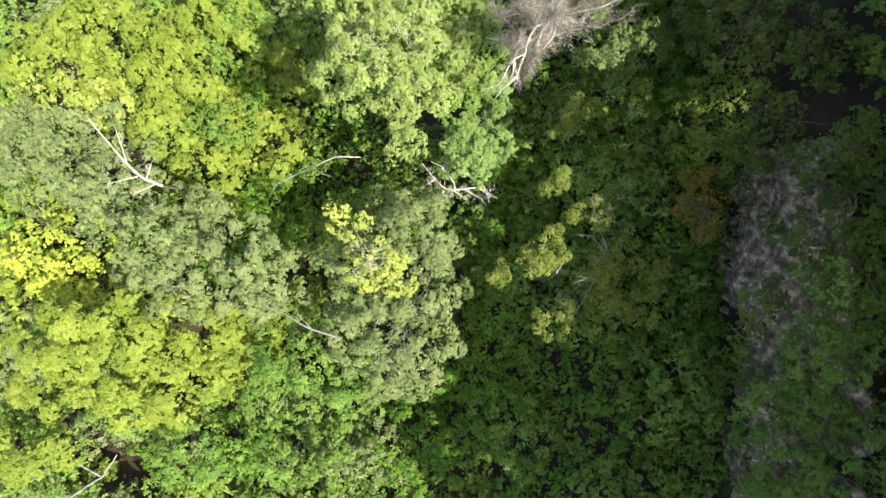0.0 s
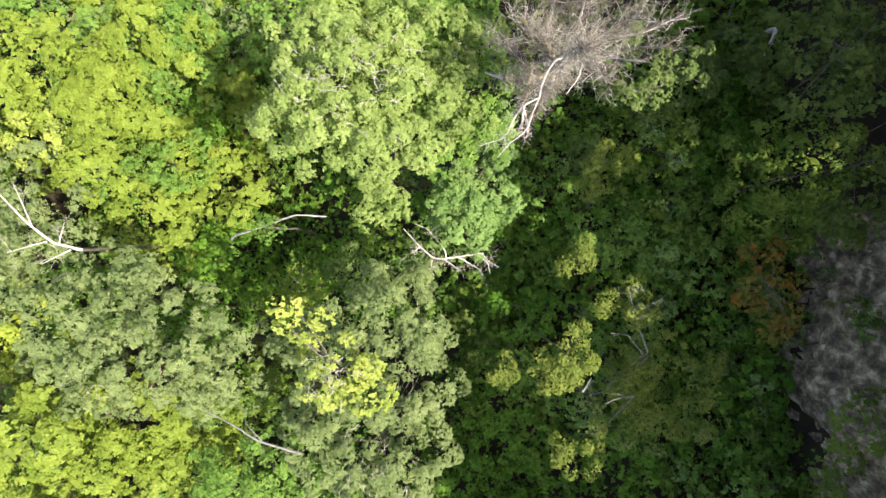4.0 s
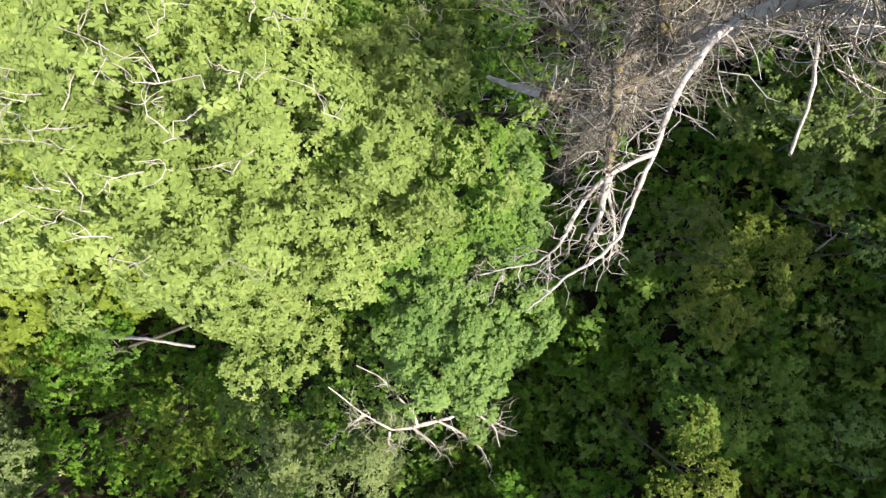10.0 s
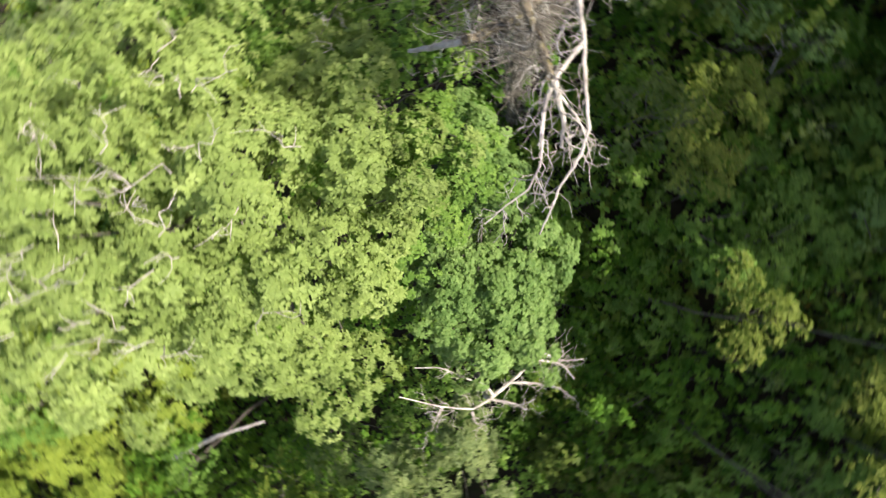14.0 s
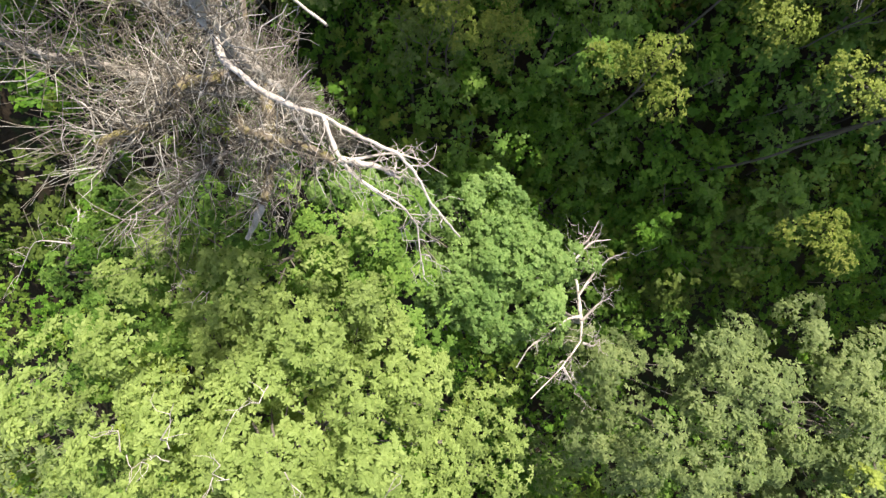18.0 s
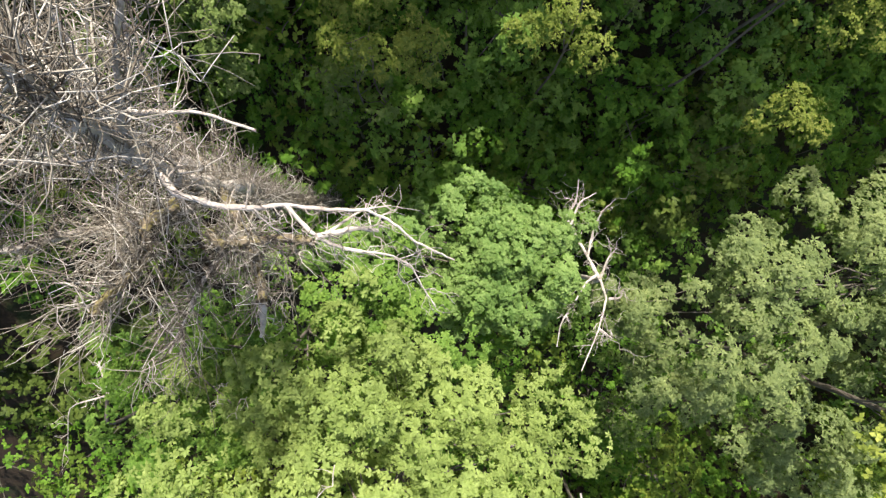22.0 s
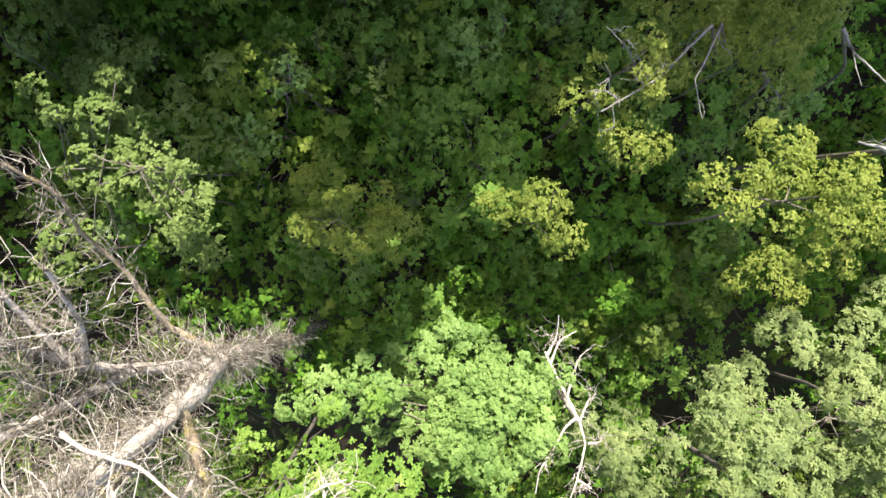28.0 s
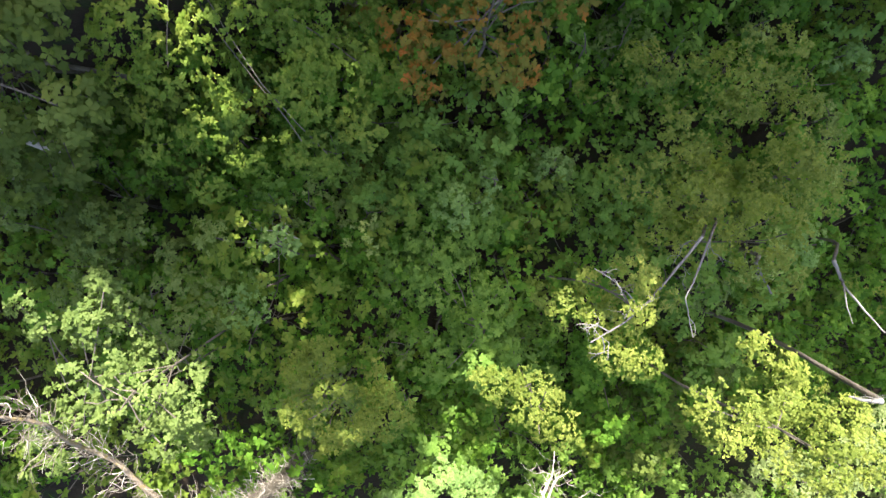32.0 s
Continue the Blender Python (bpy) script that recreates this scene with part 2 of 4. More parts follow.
# ---- ground ----
def build_ground():
    core = np.arange(-30, 30.01, 0.5)
    far = np.array([34, 40, 50, 65, 90, 140, 240, 500, 1200, 3000.0])
    ax = np.concatenate([-far[::-1], core, far])
    gx, gy = np.meshgrid(ax, ax, indexing="ij")
    v = np.stack([gx, gy, ground_z(gx, gy)], -1)
    bump = np.array([[noise.noise((a * 0.9, b * 0.9, 0)) if abs(a) < 30 and abs(b) < 30 else 0 for b in ax] for a in ax])
    v[..., 2] += 0.18 * bump
    n = len(ax)
    i, j = np.meshgrid(np.arange(n - 1), np.arange(n - 1), indexing="ij")
    f = np.stack([i * n + j, (i + 1) * n + j, (i + 1) * n + j + 1, i * n + j + 1], -1).reshape(-1, 4)
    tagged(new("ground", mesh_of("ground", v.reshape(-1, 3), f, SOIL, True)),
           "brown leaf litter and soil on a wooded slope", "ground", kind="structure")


build_ground()


# ---- trees ----
# kind: leaf length, half width to length, leaves a rosette, looseness, clump radius, density, gaps
STYLE = {
    "ash": (0.062, 0.22, 7, 0.03, 0.28, 1.7, 0.0),
    "green": (0.056, 0.28, 6, 0.03, 0.28, 1.3, 0.05),
    "maple": (0.045, 0.32, 6, 0.02, 0.17, 1.6, -0.15),
    "lime": (0.085, 0.3, 7, 0.03, 0.62, 3.0, 0.15),
    "ylime": (0.07, 0.32, 6, 0.03, 0.26, 1.3, 0.05),
    "grey": (0.06, 0.2, 7, 0.04, 0.3, 1.5, 0.05),
    "yellow": (0.075, 0.34, 6, 0.04, 0.34, 1.5, 0.0),
    "birch": (0.038, 0.38, 3, 0.0, 0.2, 1.0, 0.2),
    "pale": (0.042, 0.3, 6, 0.03, 0.22, 1.1, 0.2),
    "dgreen": (0.056, 0.32, 6, 0.03, 0.25, 1.1, 0.3),
    "dark": (0.07, 0.32, 6, 0.04, 0.30, 1.1, 0.2),
    "olive": (0.056, 0.3, 6, 0.03, 0.26, 1.1, 0.25),
    "orange": (0.055, 0.32, 6, 0.03, 0.25, 1.1, 0.2),
}


def ripple(rng, p, length):
    """Smooth random height over the plan, about -1 to 1."""
    out = 0
    for k in range(5):
        a, f = rng.uniform(0, 2 * math.pi), 2 * math.pi / length * rng.uniform(0.7, 1.4)
        out = out + np.sin(f * (math.cos(a) * p[:, 0] + math.sin(a) * p[:, 1]) + rng.uniform(0, 6.28))
    return out / 2.6


def crown_points(rng, rx, ry, h, clump, sprays, gap, cap=0.85):
    """Twig ends on rounded tufts that stand apart over an uneven dome with gaps, and a thinner layer below; also some places inside the crown for limbs."""
    tries = max(40, int(5.0 * rx * ry / (clump * clump)))
    ang = rng.uniform(0, 2 * math.pi, tries)
    wave = 1 + 0.16 * np.sin(3 * ang + rng.uniform(0, 6.28)) + 0.13 * np.sin(5 * ang + rng.uniform(0, 6.28)) + 0.1 * np.sin(9 * ang + rng.uniform(0, 6.28))
    rad = np.sqrt(rng.uniform(0, 1, tries))
    xy = np.stack([rad * np.cos(ang) * rx * wave, rad * np.sin(ang) * ry * wave], 1)
    room = (clump * rng.uniform(1.1, 1.75, tries)) ** 2
    took = np.zeros(tries, bool)
    free = np.ones(tries, bool)
    for k in range(tries):
        if free[k]:
            took[k] = True
            free &= ((xy - xy[k]) ** 2).sum(1) > room[k]
    xy, rad = xy[took], rad[took]
    lump, fine = ripple(rng, xy, 1.9), ripple(rng, xy, 0.8)
    keep = fine + 0.6 * lump > rng.uniform(-1.7, -0.6, len(xy)) + gap
    keep[:6] = True
    xy, rad, lump, fine = xy[keep], rad[keep], lump[keep], fine[keep]
    clumps = len(xy)
    z = -h * (0.25 * rad ** 2 + 0.75 * rad ** 4) + 0.22 * h * lump + 0.12 * fine - np.abs(rng.normal(0, 0.75 * clump, clumps))
    cpos = np.column_stack([xy, z])
    lean = np.column_stack([xy[:, 0] / rx, xy[:, 1] / ry, np.zeros(clumps)]) * (0.2 + 0.6 * rad ** 2)[:, None]
    cn = lean + rng.normal(0, 0.25, (clumps, 3)) + np.array([0, 0, 1.0])
    cn /= np.linalg.norm(cn, axis=1)[:, None]
    csize = clump * rng.uniform(0.65, 1.35, clumps)
    which = rng.choice(clumps, sprays, p=csize ** 2 / (csize ** 2).sum())
    n = cn[which]
    arm = rng.uniform(0, 6.28, clumps)[which] + rng.randint(0, 5, sprays) * 1.2566 + rng.normal(0, 0.24, sprays)
    o = np.column_stack([np.cos(arm), np.sin(arm), np.zeros(sprays)])
    o -= n * (o * n).sum(1)[:, None]
    o /= np.linalg.norm(o, axis=1)[:, None] + 1e-9
    q = rng.uniform(0, 1, sprays) ** 0.65 * rng.uniform(0.85, 1.2, sprays)
    drop = cap * q ** 2 * csize[which] + rng.exponential(0.05, sprays)
    deep = rng.uniform(0, 1, sprays) < 0.14
    drop[deep] += clump * rng.uniform(0.8, 2.4, deep.sum())
    q[deep] *= 1.35
    p = cpos[which] + o * (q * csize[which])[:, None] - n * drop[:, None]
    nn = n + o * (q * 0.75)[:, None]
    nn /= np.linalg.norm(nn, axis=1)[:, None]
    mid = cpos[rng.permutation(clumps)[:7]] * np.array([0.8, 0.8, 1]) - np.array([0, 0, 0.25 * h])
    return p, nn, mid


count = [0]
COVER = []
TOPS = []


def tree(x, y, top, rx, ry, kind, label, more=(), bark=None, what="tree", category="tree", group="", dense=1.0, leaf_scale=1.0, base=None, twigs=0, grow=1.12):
    """A broadleaf tree: trunk, limbs, bare twigs and a crown of leaves.
    top: the crown's top height; more: further masses of the crown (offset x, y, top and half widths)."""
    count[0] += 1
    rng = np.random.RandomState(100 + count[0])
    size, wide, per, spray, clump, thick, gap = STYLE[kind]
    if x < -5.5:
        leaf_scale *= 1.3
    size *= leaf_scale
    bx, by = base or (x + rng.normal(0, 0.2), y + rng.normal(0, 0.2))
    gz = float(ground_z(bx, by))
    root = tagged(new(what), label, category, group)
    root.location = (bx, by, gz)
    foot = np.array([bx, by, gz])
    vs, fs, ends, n = [], [], [], 0
    for dx, dy, dz, ax, ay in ((0, 0, 0, rx, ry), *more):
        ax, ay = ax * grow, ay * grow
        COVER.append((x + dx, y + dy, ax, ay))
        h = 0.95 * (ax + ay) / 2
        dz = max(dz, float(ground_z(x + dx, y + dy)) + min(1.4, 0.6 + h) - top)
        TOPS.append((x + dx, y + dy, ax, ay, top + dz, h))
        sprays = int(dense * thick * math.pi * ax * ay * 1.15 / (per * (size + 0.4 * spray) ** 2 * wide))
        p, nrm, mid = crown_points(rng, ax, ay, h, clump, max(sprays, 20), gap, 0.45 if kind == "lime" else 0.85)
        off = np.array([x + dx, y + dy, top + dz - 0.12 * h]) - foot
        lv, lf = leaves(rng, p + off, nrm, size, wide, per, spray, 0.15 if kind in ("lime", "grey") else 0.25)
        vs.append(lv)
        fs.append(lf + n)
        n += len(lv)
        ends += [off + m for m in mid[: (7 if not more else 4)]]
    height = top - gz
    r0 = (0.02 + 0.0065 * height) * (0.45 if kind in ("birch", "pale") else 0.8)
    off = np.array([x, y, top]) - foot
    fork = off * np.array([1, 1, 0]) * 0.7 + np.array([0, 0, max(0.3 * height, height - 2.0 * (rx + ry) / 2)])
    line = bent(rng, (0, 0, -0.2), fork, 7, 0.03)
    tip = off + np.array([0, 0, -0.7 * (rx + ry) / 2])
    line = np.concatenate([line, bent(rng, fork, tip, 4, 0.05)[1:]])
    part("trunk", tube_mesh("trunk", [(line, np.linspace(r0, r0 * 0.25, 10))], bark or BARK, 8), root)
    for e in ends[:3 if x < -5.5 or kind == "birch" or what in ("tuft", "sapling", "shrub") else 24]:
        s = line[5 + rng.randint(4)]
        part("limb", tube_mesh("limb", [(bent(rng, s, e, 6, 0.06), np.linspace(r0 * 0.3, 0.008, 6))], bark or BARK, 6), root)
    for k in range(twigs):
        a, q = rng.uniform(0, 6.28), rng.uniform(0.1, 0.8)
        s = off + np.array([math.cos(a) * q * rx, math.sin(a) * q * ry, -0.25 - 0.5 * q * q * rx])
        e = s + rng.normal(0, 0.2, 3) * np.array([1, 1, 0.2]) + np.array([0, 0, 0.2])
        part("bare_twig", tube_mesh("bare_twig", twig_lines(rng, s, e, 0.006), DEAD_WOOD, 4), root, "bare bleached twig")
    part("crown", mesh_of("crown", np.concatenate(vs), np.concatenate(fs), LEAF[kind]), root, kind="stuff")
    return root


def twig_lines(rng, s, e, r, side=4):
    """A bare twig with short side twigs."""
    main = bent(rng, s, e, 6, 0.3)
    out = [(main, np.linspace(r, r * 0.35, 6))]
    length = np.linalg.norm(np.asarray(e) - np.asarray(s))
    for k in range(side):
        j = 1 + rng.randint(4)
        way = main[-1] - main[0]
        way = way / length + rng.normal(0, 0.55, 3)
        q = main[j] + way * length * rng.uniform(0.2, 0.5)
        out.append((bent(rng, main[j], q, 4, 0.25), np.linspace(r * 0.6, r * 0.25, 4)))
    return out


tree(-1.52, 6.33, 18.5, 2.24, 1.95, "ash", "tall pale green ash tree with feathery sunlit foliage", more=[(0.35, -0.15, -0.7, 0.9, 0.8), (0.2, -0.95, -1.1, 1.3, 0.85), (-0.98, 0.92, -0.70, 1.57, 1.36), (0.15, -2.40, -3.40, 0.80, 0.62), (0.70, 1.73, -0.70, 2.09, 1.25), (-1.80, -0.05, -1.50, 1.35, 1.01), (1.5, -0.8, -1.4, 0.7, 0.55), (2.0, 0.4, -1.3, 0.8, 0.9)], twigs=48, leaf_scale=0.85, dense=1.1)
tree(0.98, 7.25, 16.6, 1.40, 1.75, "green", "mid green broadleaf tree in the sunlit canopy", more=[(-0.12, -1.30, -0.60, 1.35, 1.10), (-0.21, 1.60, -0.20, 1.54, 1.31)], twigs=6, leaf_scale=0.75, dense=1.1)
tree(0.86, 3.67, 14.5, 0.96, 0.92, "maple", "small fresh green maple with rounded leaf clumps", more=[(0.75, 1.7, -1.1, 0.65, 0.55), (0.56, -0.58, -0.20, 0.54, 0.67), (0.03, 0.96, -0.80, 0.76, 0.76), (1.34, 2.05, -0.20, 0.53, 0.98), (1.30, 0.38, -0.60, 0.56, 0.83), (0.15, 0.45, -0.2, 0.65, 0.6), (0.75, 0.1, -0.25, 0.7, 0.6)], dense=1.7, leaf_scale=0.88)
tree(-9.98, 5.35, 7.2, 2.40, 3.26, "lime", "lime green broadleaf tree in full sun", more=[(-2.76, -1.34, -0.40, 2.59, 2.01), (-1.70, 2.06, -1.20, 1.78, 1.78)])
tree(-13.83, 7.13, 7.4, 2.38, 1.40, "olive", "olive green tree with browning leaves")
tree(-18.87, 7.49, 8.6, 3.36, 1.29, "ylime", "treetop with yellowing lime leaves in full sun")
tree(-17.20, 3.78, 11.6, 3.33, 2.26, "grey", "grey-green feathery crowned tree with a few bare twigs", more=[(2.40, -1.47, 0.40, 2.10, 1.75), (-1.57, 1.61, -0.80, 2.21, 1.48)], twigs=9)
tree(-9.55, -0.88, 13.8, 3.45, 2.26, "grey", "grey-green feathery crowned tree with a few bare twigs", more=[(-2.38, 1.08, -0.40, 1.98, 1.54), (-0.9, 2.5, -1.6, 1.4, 0.9), (1.96, -0.73, -1.20, 1.37, 1.37)], twigs=9)
tree(-19.63, -0.29, 9.0, 3.04, 1.98, "yellow", "broadleaf tree with leaves turned yellow", more=[(1.01, -1.34, -0.40, 2.02, 1.34)])
tree(-14.86, 10.23, 8.8, 3.33, 2.13, "lime", "lime green broadleaf tree in full sun", more=[(-2.94, 0.92, -0.60, 2.18, 1.63)])
tree(-20.22, 9.97, 8.4, 2.16, 1.67, "lime", "lime green broadleaf tree in full sun")
tree(-11.09, 10.97, 7.6, 2.17, 2.00, "green", "mid green broadleaf tree in the sunlit canopy", more=[(-1.07, -1.52, -0.80, 1.15, 1.15)])
tree(-12.52, 12.14, 7.8, 2.49, 1.65, "green", "mid green broadleaf tree in the sunlit canopy")
tree(-16.46, -3.89, 12.6, 2.28, 1.94, "lime", "lime green broadleaf tree in full sun", more=[(2.85, 0.26, 0.20, 2.48, 1.58), (0.77, -2.72, -0.20, 2.6, 1.45), (3.76, -2.10, -0.20, 2.18, 1.72)])
tree(-11.39, -4.45, 10.8, 2.95, 1.84, "lime", "lime green broadleaf tree in full sun", more=[(1.66, -0.91, -0.80, 1.65, 1.65), (1.15, 1.12, -0.80, 1.78, 1.14)])
tree(-5.51, -5.01, 12.7, 2.49, 1.63, "green", "mid green broadleaf tree in the sunlit canopy", more=[(-2.00, -1.73, -1.30, 1.80, 1.44), (1.75, -1.32, -1.10, 1.07, 1.19)])
tree(-12.3, -10.33, 9.0, 2.2, 1.64, "green", "mid green broadleaf tree in the sunlit canopy")
tree(-20.6, -10.3, 9.0, 2.0, 1.2, "lime", "lime green broadleaf tree in full sun")
tree(-7.34, -10.13, 9.5, 2.07, 1.43, "green", "mid green broadleaf tree in the sunlit canopy", more=[(2.51, 0.61, 0.90, 1.50, 1.50)])
tree(-10.52, -10.46, 6.5, 2.32, 1.74, "dgreen", "deep green young tree in the shade of the slope")
tree(-1.72, -3.75, 14.6, 2.07, 1.87, "grey", "grey-green feathery crowned tree with a few bare twigs", more=[(1.18, 5.35, -1.1, 0.9, 0.65), (-1.62, 0.88, -0.40, 1.59, 1.37), (1.14, 2.07, 0.00, 1.29, 1.76), (0.90, 4.24, 0.60, 1.25, 1.57), (0.01, -1.65, -1.20, 1.43, 0.99), (-0.86, 4.14, -0.6, 0.9, 0.95), (-0.14, 5.03, -1.0, 0.8, 0.7), (-2.26, 3.24, -1.0, 1.0, 1.0)], twigs=26, leaf_scale=0.95, dense=1.1)
tree(-2.35, -0.55, 17.2, 0.95, 0.9, "ylime", "treetop of pale lime leaves with bare grey twigs", more=[(-0.85, 1.40, 0.20, 0.6, 0.5), (0.65, -0.57, -0.60, 0.8, 0.55)], twigs=22)
tree(-6.24, -2.68, 11.2, 1.45, 1.33, "olive", "olive green tree with browning leaves")
tree(-5.5, 3.4, 12.0, 0.5, 0.42, "green", "young green tree hiding part of a fallen trunk")
tree(-0.55, 4.5, 11.6, 0.95, 0.85, "dgreen", "deep green young tree in the gap between the crowns")
tree(-2.92, 1.95, 11.4, 1.0, 0.7, "pale", "slender silvery green tree catching the sun")
tree(-5.03, 1.46, 10.4, 0.99, 0.99, "olive", "olive green tree with browning leaves")
tree(-6.60, 0.12, 8.6, 1.39, 1.04, "dgreen", "deep green young tree in the shade of the slope")
tree(-9.47, 2.08, 7.5, 1.88, 1.46, "dgreen", "deep green young tree in the shade of the slope")
tree(-6.40, -0.11, 8.4, 1.29, 0.92, "olive", "olive green tree with browning leaves")
tree(-9.07, 2.58, 6.5, 1.74, 1.74, "dgreen", "deep green young tree in the shade of the slope")
tree(-9.65, 8.95, 6.5, 1.74, 2.61, "dgreen", "deep green young tree in the shade of the slope")
tree(-10.10, 9.23, 6.5, 1.32, 1.97, "dgreen", "deep green young tree in the shade of the slope")
tree(-11.50, 10.90, 10.2, 2.91, 1.64, "lime", "lime green broadleaf tree in full sun", more=[(-1.37, -2.01, -0.60, 2.07, 1.50)])
tree(-9.66, 10.54, 9.6, 2.07, 1.69, "green", "mid green broadleaf tree in the sunlit canopy")
tree(3.40, -0.03, 17.7, 0.6, 0.65, "birch", "leaning birch with thin yellow-green leaves", more=[(-0.35, -0.5, -0.2, 0.5, 0.5), (0.4, -0.3, -0.50, 0.45, 0.4), (0.31, -2.4, -0.30, 0.70, 0.6), (-1.2, -1.05, -2.8, 0.5, 0.45)], leaf_scale=0.95, dense=1.0)
tree(5.26, 1.12, 17.2, 0.39, 0.56, "birch", "leaning birch with thin yellow-green leaves", more=[(-0.69, -0.00, -0.60, 0.43, 0.43), (0.06, 0.54, -0.60, 0.28, 0.31)])
tree(5.19, -0.96, 16.4, 0.58, 0.83, "birch", "birch crown with olive and yellow leaves", more=[(0.49, -0.99, -0.40, 0.61, 0.61), (1.0, 0.6, -0.3, 0.7, 0.65), (2.0, -0.2, -0.1, 0.55, 0.7), (1.2, -1.2, -0.5, 0.75, 0.6), (2.2, -1.3, -0.9, 0.65, 0.7), (0.8, -0.2, -1.2, 0.7, 0.6), (2.6, 0.6, -0.8, 0.5, 0.6)], leaf_scale=1.25, dense=0.7)
tree(1.84, -0.28, 12.4, 1.31, 1.31, "dark", "dull green tree in the deep shade of the slope", more=[(-0.59, 0.42, -1.20, 0.90, 0.99), (0.51, -0.74, 0.60, 0.89, 0.73)])
tree(2.23, -1.06, 12.5, 0.94, 1.25, "dgreen", "deep green young tree in the shade of the slope")
tree(4.63, 5.25, 14.8, 0.6, 0.55, "pale", "slender silvery green tree catching the sun")
tree(5.74, 6.93, 15.8, 1.00, 0.56, "pale", "slender silvery green tree catching the sun", more=[(1.36, 0.42, -0.20, 1.01, 0.89)])
tree(4.77, 4.8, 16.0, 0.57, 0.65, "birch", "leaning birch with thin yellow-green leaves", more=[(-0.36, -0.48, -0.40, 0.40, 0.48), (0.64, 0.05, -0.40, 0.36, 0.32)])
tree(4.10, 2.24, 16.3, 0.36, 0.39, "birch", "slim yellow-green young tree over shaded undergrowth", more=[(-0.52, -0.13, -0.40, 0.25, 0.28), (0.16, 0.32, -0.90, 0.30, 0.37)])
tree(4.94, 2.6, 15.0, 0.86, 0.69, "green", "bright green young maple among the shaded undergrowth", more=[(0.73, 0.21, -0.40, 0.54, 0.54)])
tree(5.71, 6.55, 17.1, 0.34, 0.43, "pale", "slender silvery green tree catching the sun", more=[(-0.26, -0.17, -0.30, 0.36, 0.30), (0.38, 0.72, -0.50, 0.31, 0.37)])
tree(5.27, 8.38, 16.0, 0.41, 0.54, "pale", "slender silvery green tree catching the sun", more=[(1.74, -1.08, 0.60, 0.37, 0.56)])
tree(6.10, 6.49, 13.4, 1.04, 1.32, "dgreen", "deep green young tree in the shade of the slope")
tree(7.16, 7.50, 14.0, 0.80, 0.97, "dgreen", "deep green young tree in the shade of the slope")
tree(6.94, 3.42, 13.8, 0.90, 0.99, "dgreen", "deep green young tree in the shade of the slope", more=[(0.56, -0.75, 0.20, 0.71, 0.71)])
tree(6.04, 3.82, 13.6, 0.65, 0.83, "green", "bright green young maple among the shaded undergrowth")
tree(7.01, 4.87, 13.2, 0.87, 0.87, "dgreen", "deep green young tree in the shade of the slope")
tree(7.93, 2.78, 14.2, 0.69, 0.86, "green", "bright green young maple among the shaded undergrowth", more=[(-0.89, -0.80, 0.00, 0.78, 0.78)])
tree(8.32, 4.02, 14.2, 0.69, 0.60, "green", "bright green young maple among the shaded undergrowth")
tree(6.63, 1.17, 14.0, 0.71, 0.88, "dgreen", "deep green young tree in the shade of the slope")
tree(8.57, 5.47, 13.2, 0.77, 1.06, "dgreen", "deep green young tree in the shade of the slope")
tree(9.66, 6.95, 12.6, 0.82, 1.13, "dgreen", "deep green young tree in the shade of the slope")
tree(9.06, 7.68, 12.4, 0.63, 0.94, "green", "mid green broadleaf tree in the sunlit canopy")
tree(9.72, 8.94, 12.8, 0.70, 1.00, "dgreen", "deep green young tree in the shade of the slope")
tree(10.82, 7.62, 13.0, 0.79, 1.18, "dgreen", "deep green young tree in the shade of the slope")
tree(9.75, 5.18, 14.0, 0.44, 0.79, "green", "mid green broadleaf tree in the sunlit canopy")
tree(9.77, 3.69, 14.4, 0.67, 0.93, "dgreen", "deep green young tree in the shade of the slope")
tree(8.02, 0.77, 14.2, 0.60, 0.60, "dgreen", "deep green young tree in the shade of the slope")
tree(8.06, -1.24, 14.8, 0.48, 0.56, "green", "mid green broadleaf tree in the sunlit canopy")
tree(7.88, -0.43, 14.0, 0.62, 0.71, "dgreen", "deep green young tree in the shade of the slope")
tree(7.62, -2.31, 14.6, 0.74, 0.99, "dgreen", "deep green young tree in the shade of the slope")
tree(7.10, -3.44, 14.6, 0.74, 0.82, "dgreen", "deep green young tree in the shade of the slope")
tree(5.92, -1.30, 15.0, 0.62, 0.78, "lime", "yellow-green young tree in the shade of the slope")
tree(5.81, -2.21, 15.4, 0.59, 0.67, "olive", "olive green tree with browning leaves")
tree(6.27, -0.33, 14.6, 0.49, 0.74, "green", "mid green broadleaf tree in the sunlit canopy")
tree(8.77, 1.43, 17.10, 0.8, 0.85, "orange", "rust orange and green bush below the rock ledge", more=[(0.1, 0.75, -0.40, 0.5, 0.5), (0.10, -0.75, -0.20, 0.45, 0.5)], what="bush", category="bush")
tree(2.39, 2.84, 12.2, 0.75, 0.96, "dgreen", "deep green young tree in the shade of the slope")
tree(2.87, 4.25, 12.6, 0.62, 0.82, "green", "mid green broadleaf tree in the sunlit canopy")
tree(3.12, 5.33, 12.0, 0.65, 0.87, "dgreen", "deep green young tree in the shade of the slope")
tree(2.77, 6.67, 11.6, 0.68, 0.90, "dgreen", "deep green young tree in the shade of the slope")
tree(1.68, 0.03, 11.6, 1.02, 1.24, "dgreen", "deep green young tree in the shade of the slope")
tree(0.53, 0.70, 10.8, 0.97, 1.09, "dgreen", "deep green young tree in the shade of the slope")
tree(1.59, -1.47, 11.6, 0.79, 1.19, "dgreen", "deep green young tree in the shade of the slope")
tree(2.66, -3.66, 12.6, 2.16, 1.82, "dgreen", "deep green young tree in the shade of the slope")
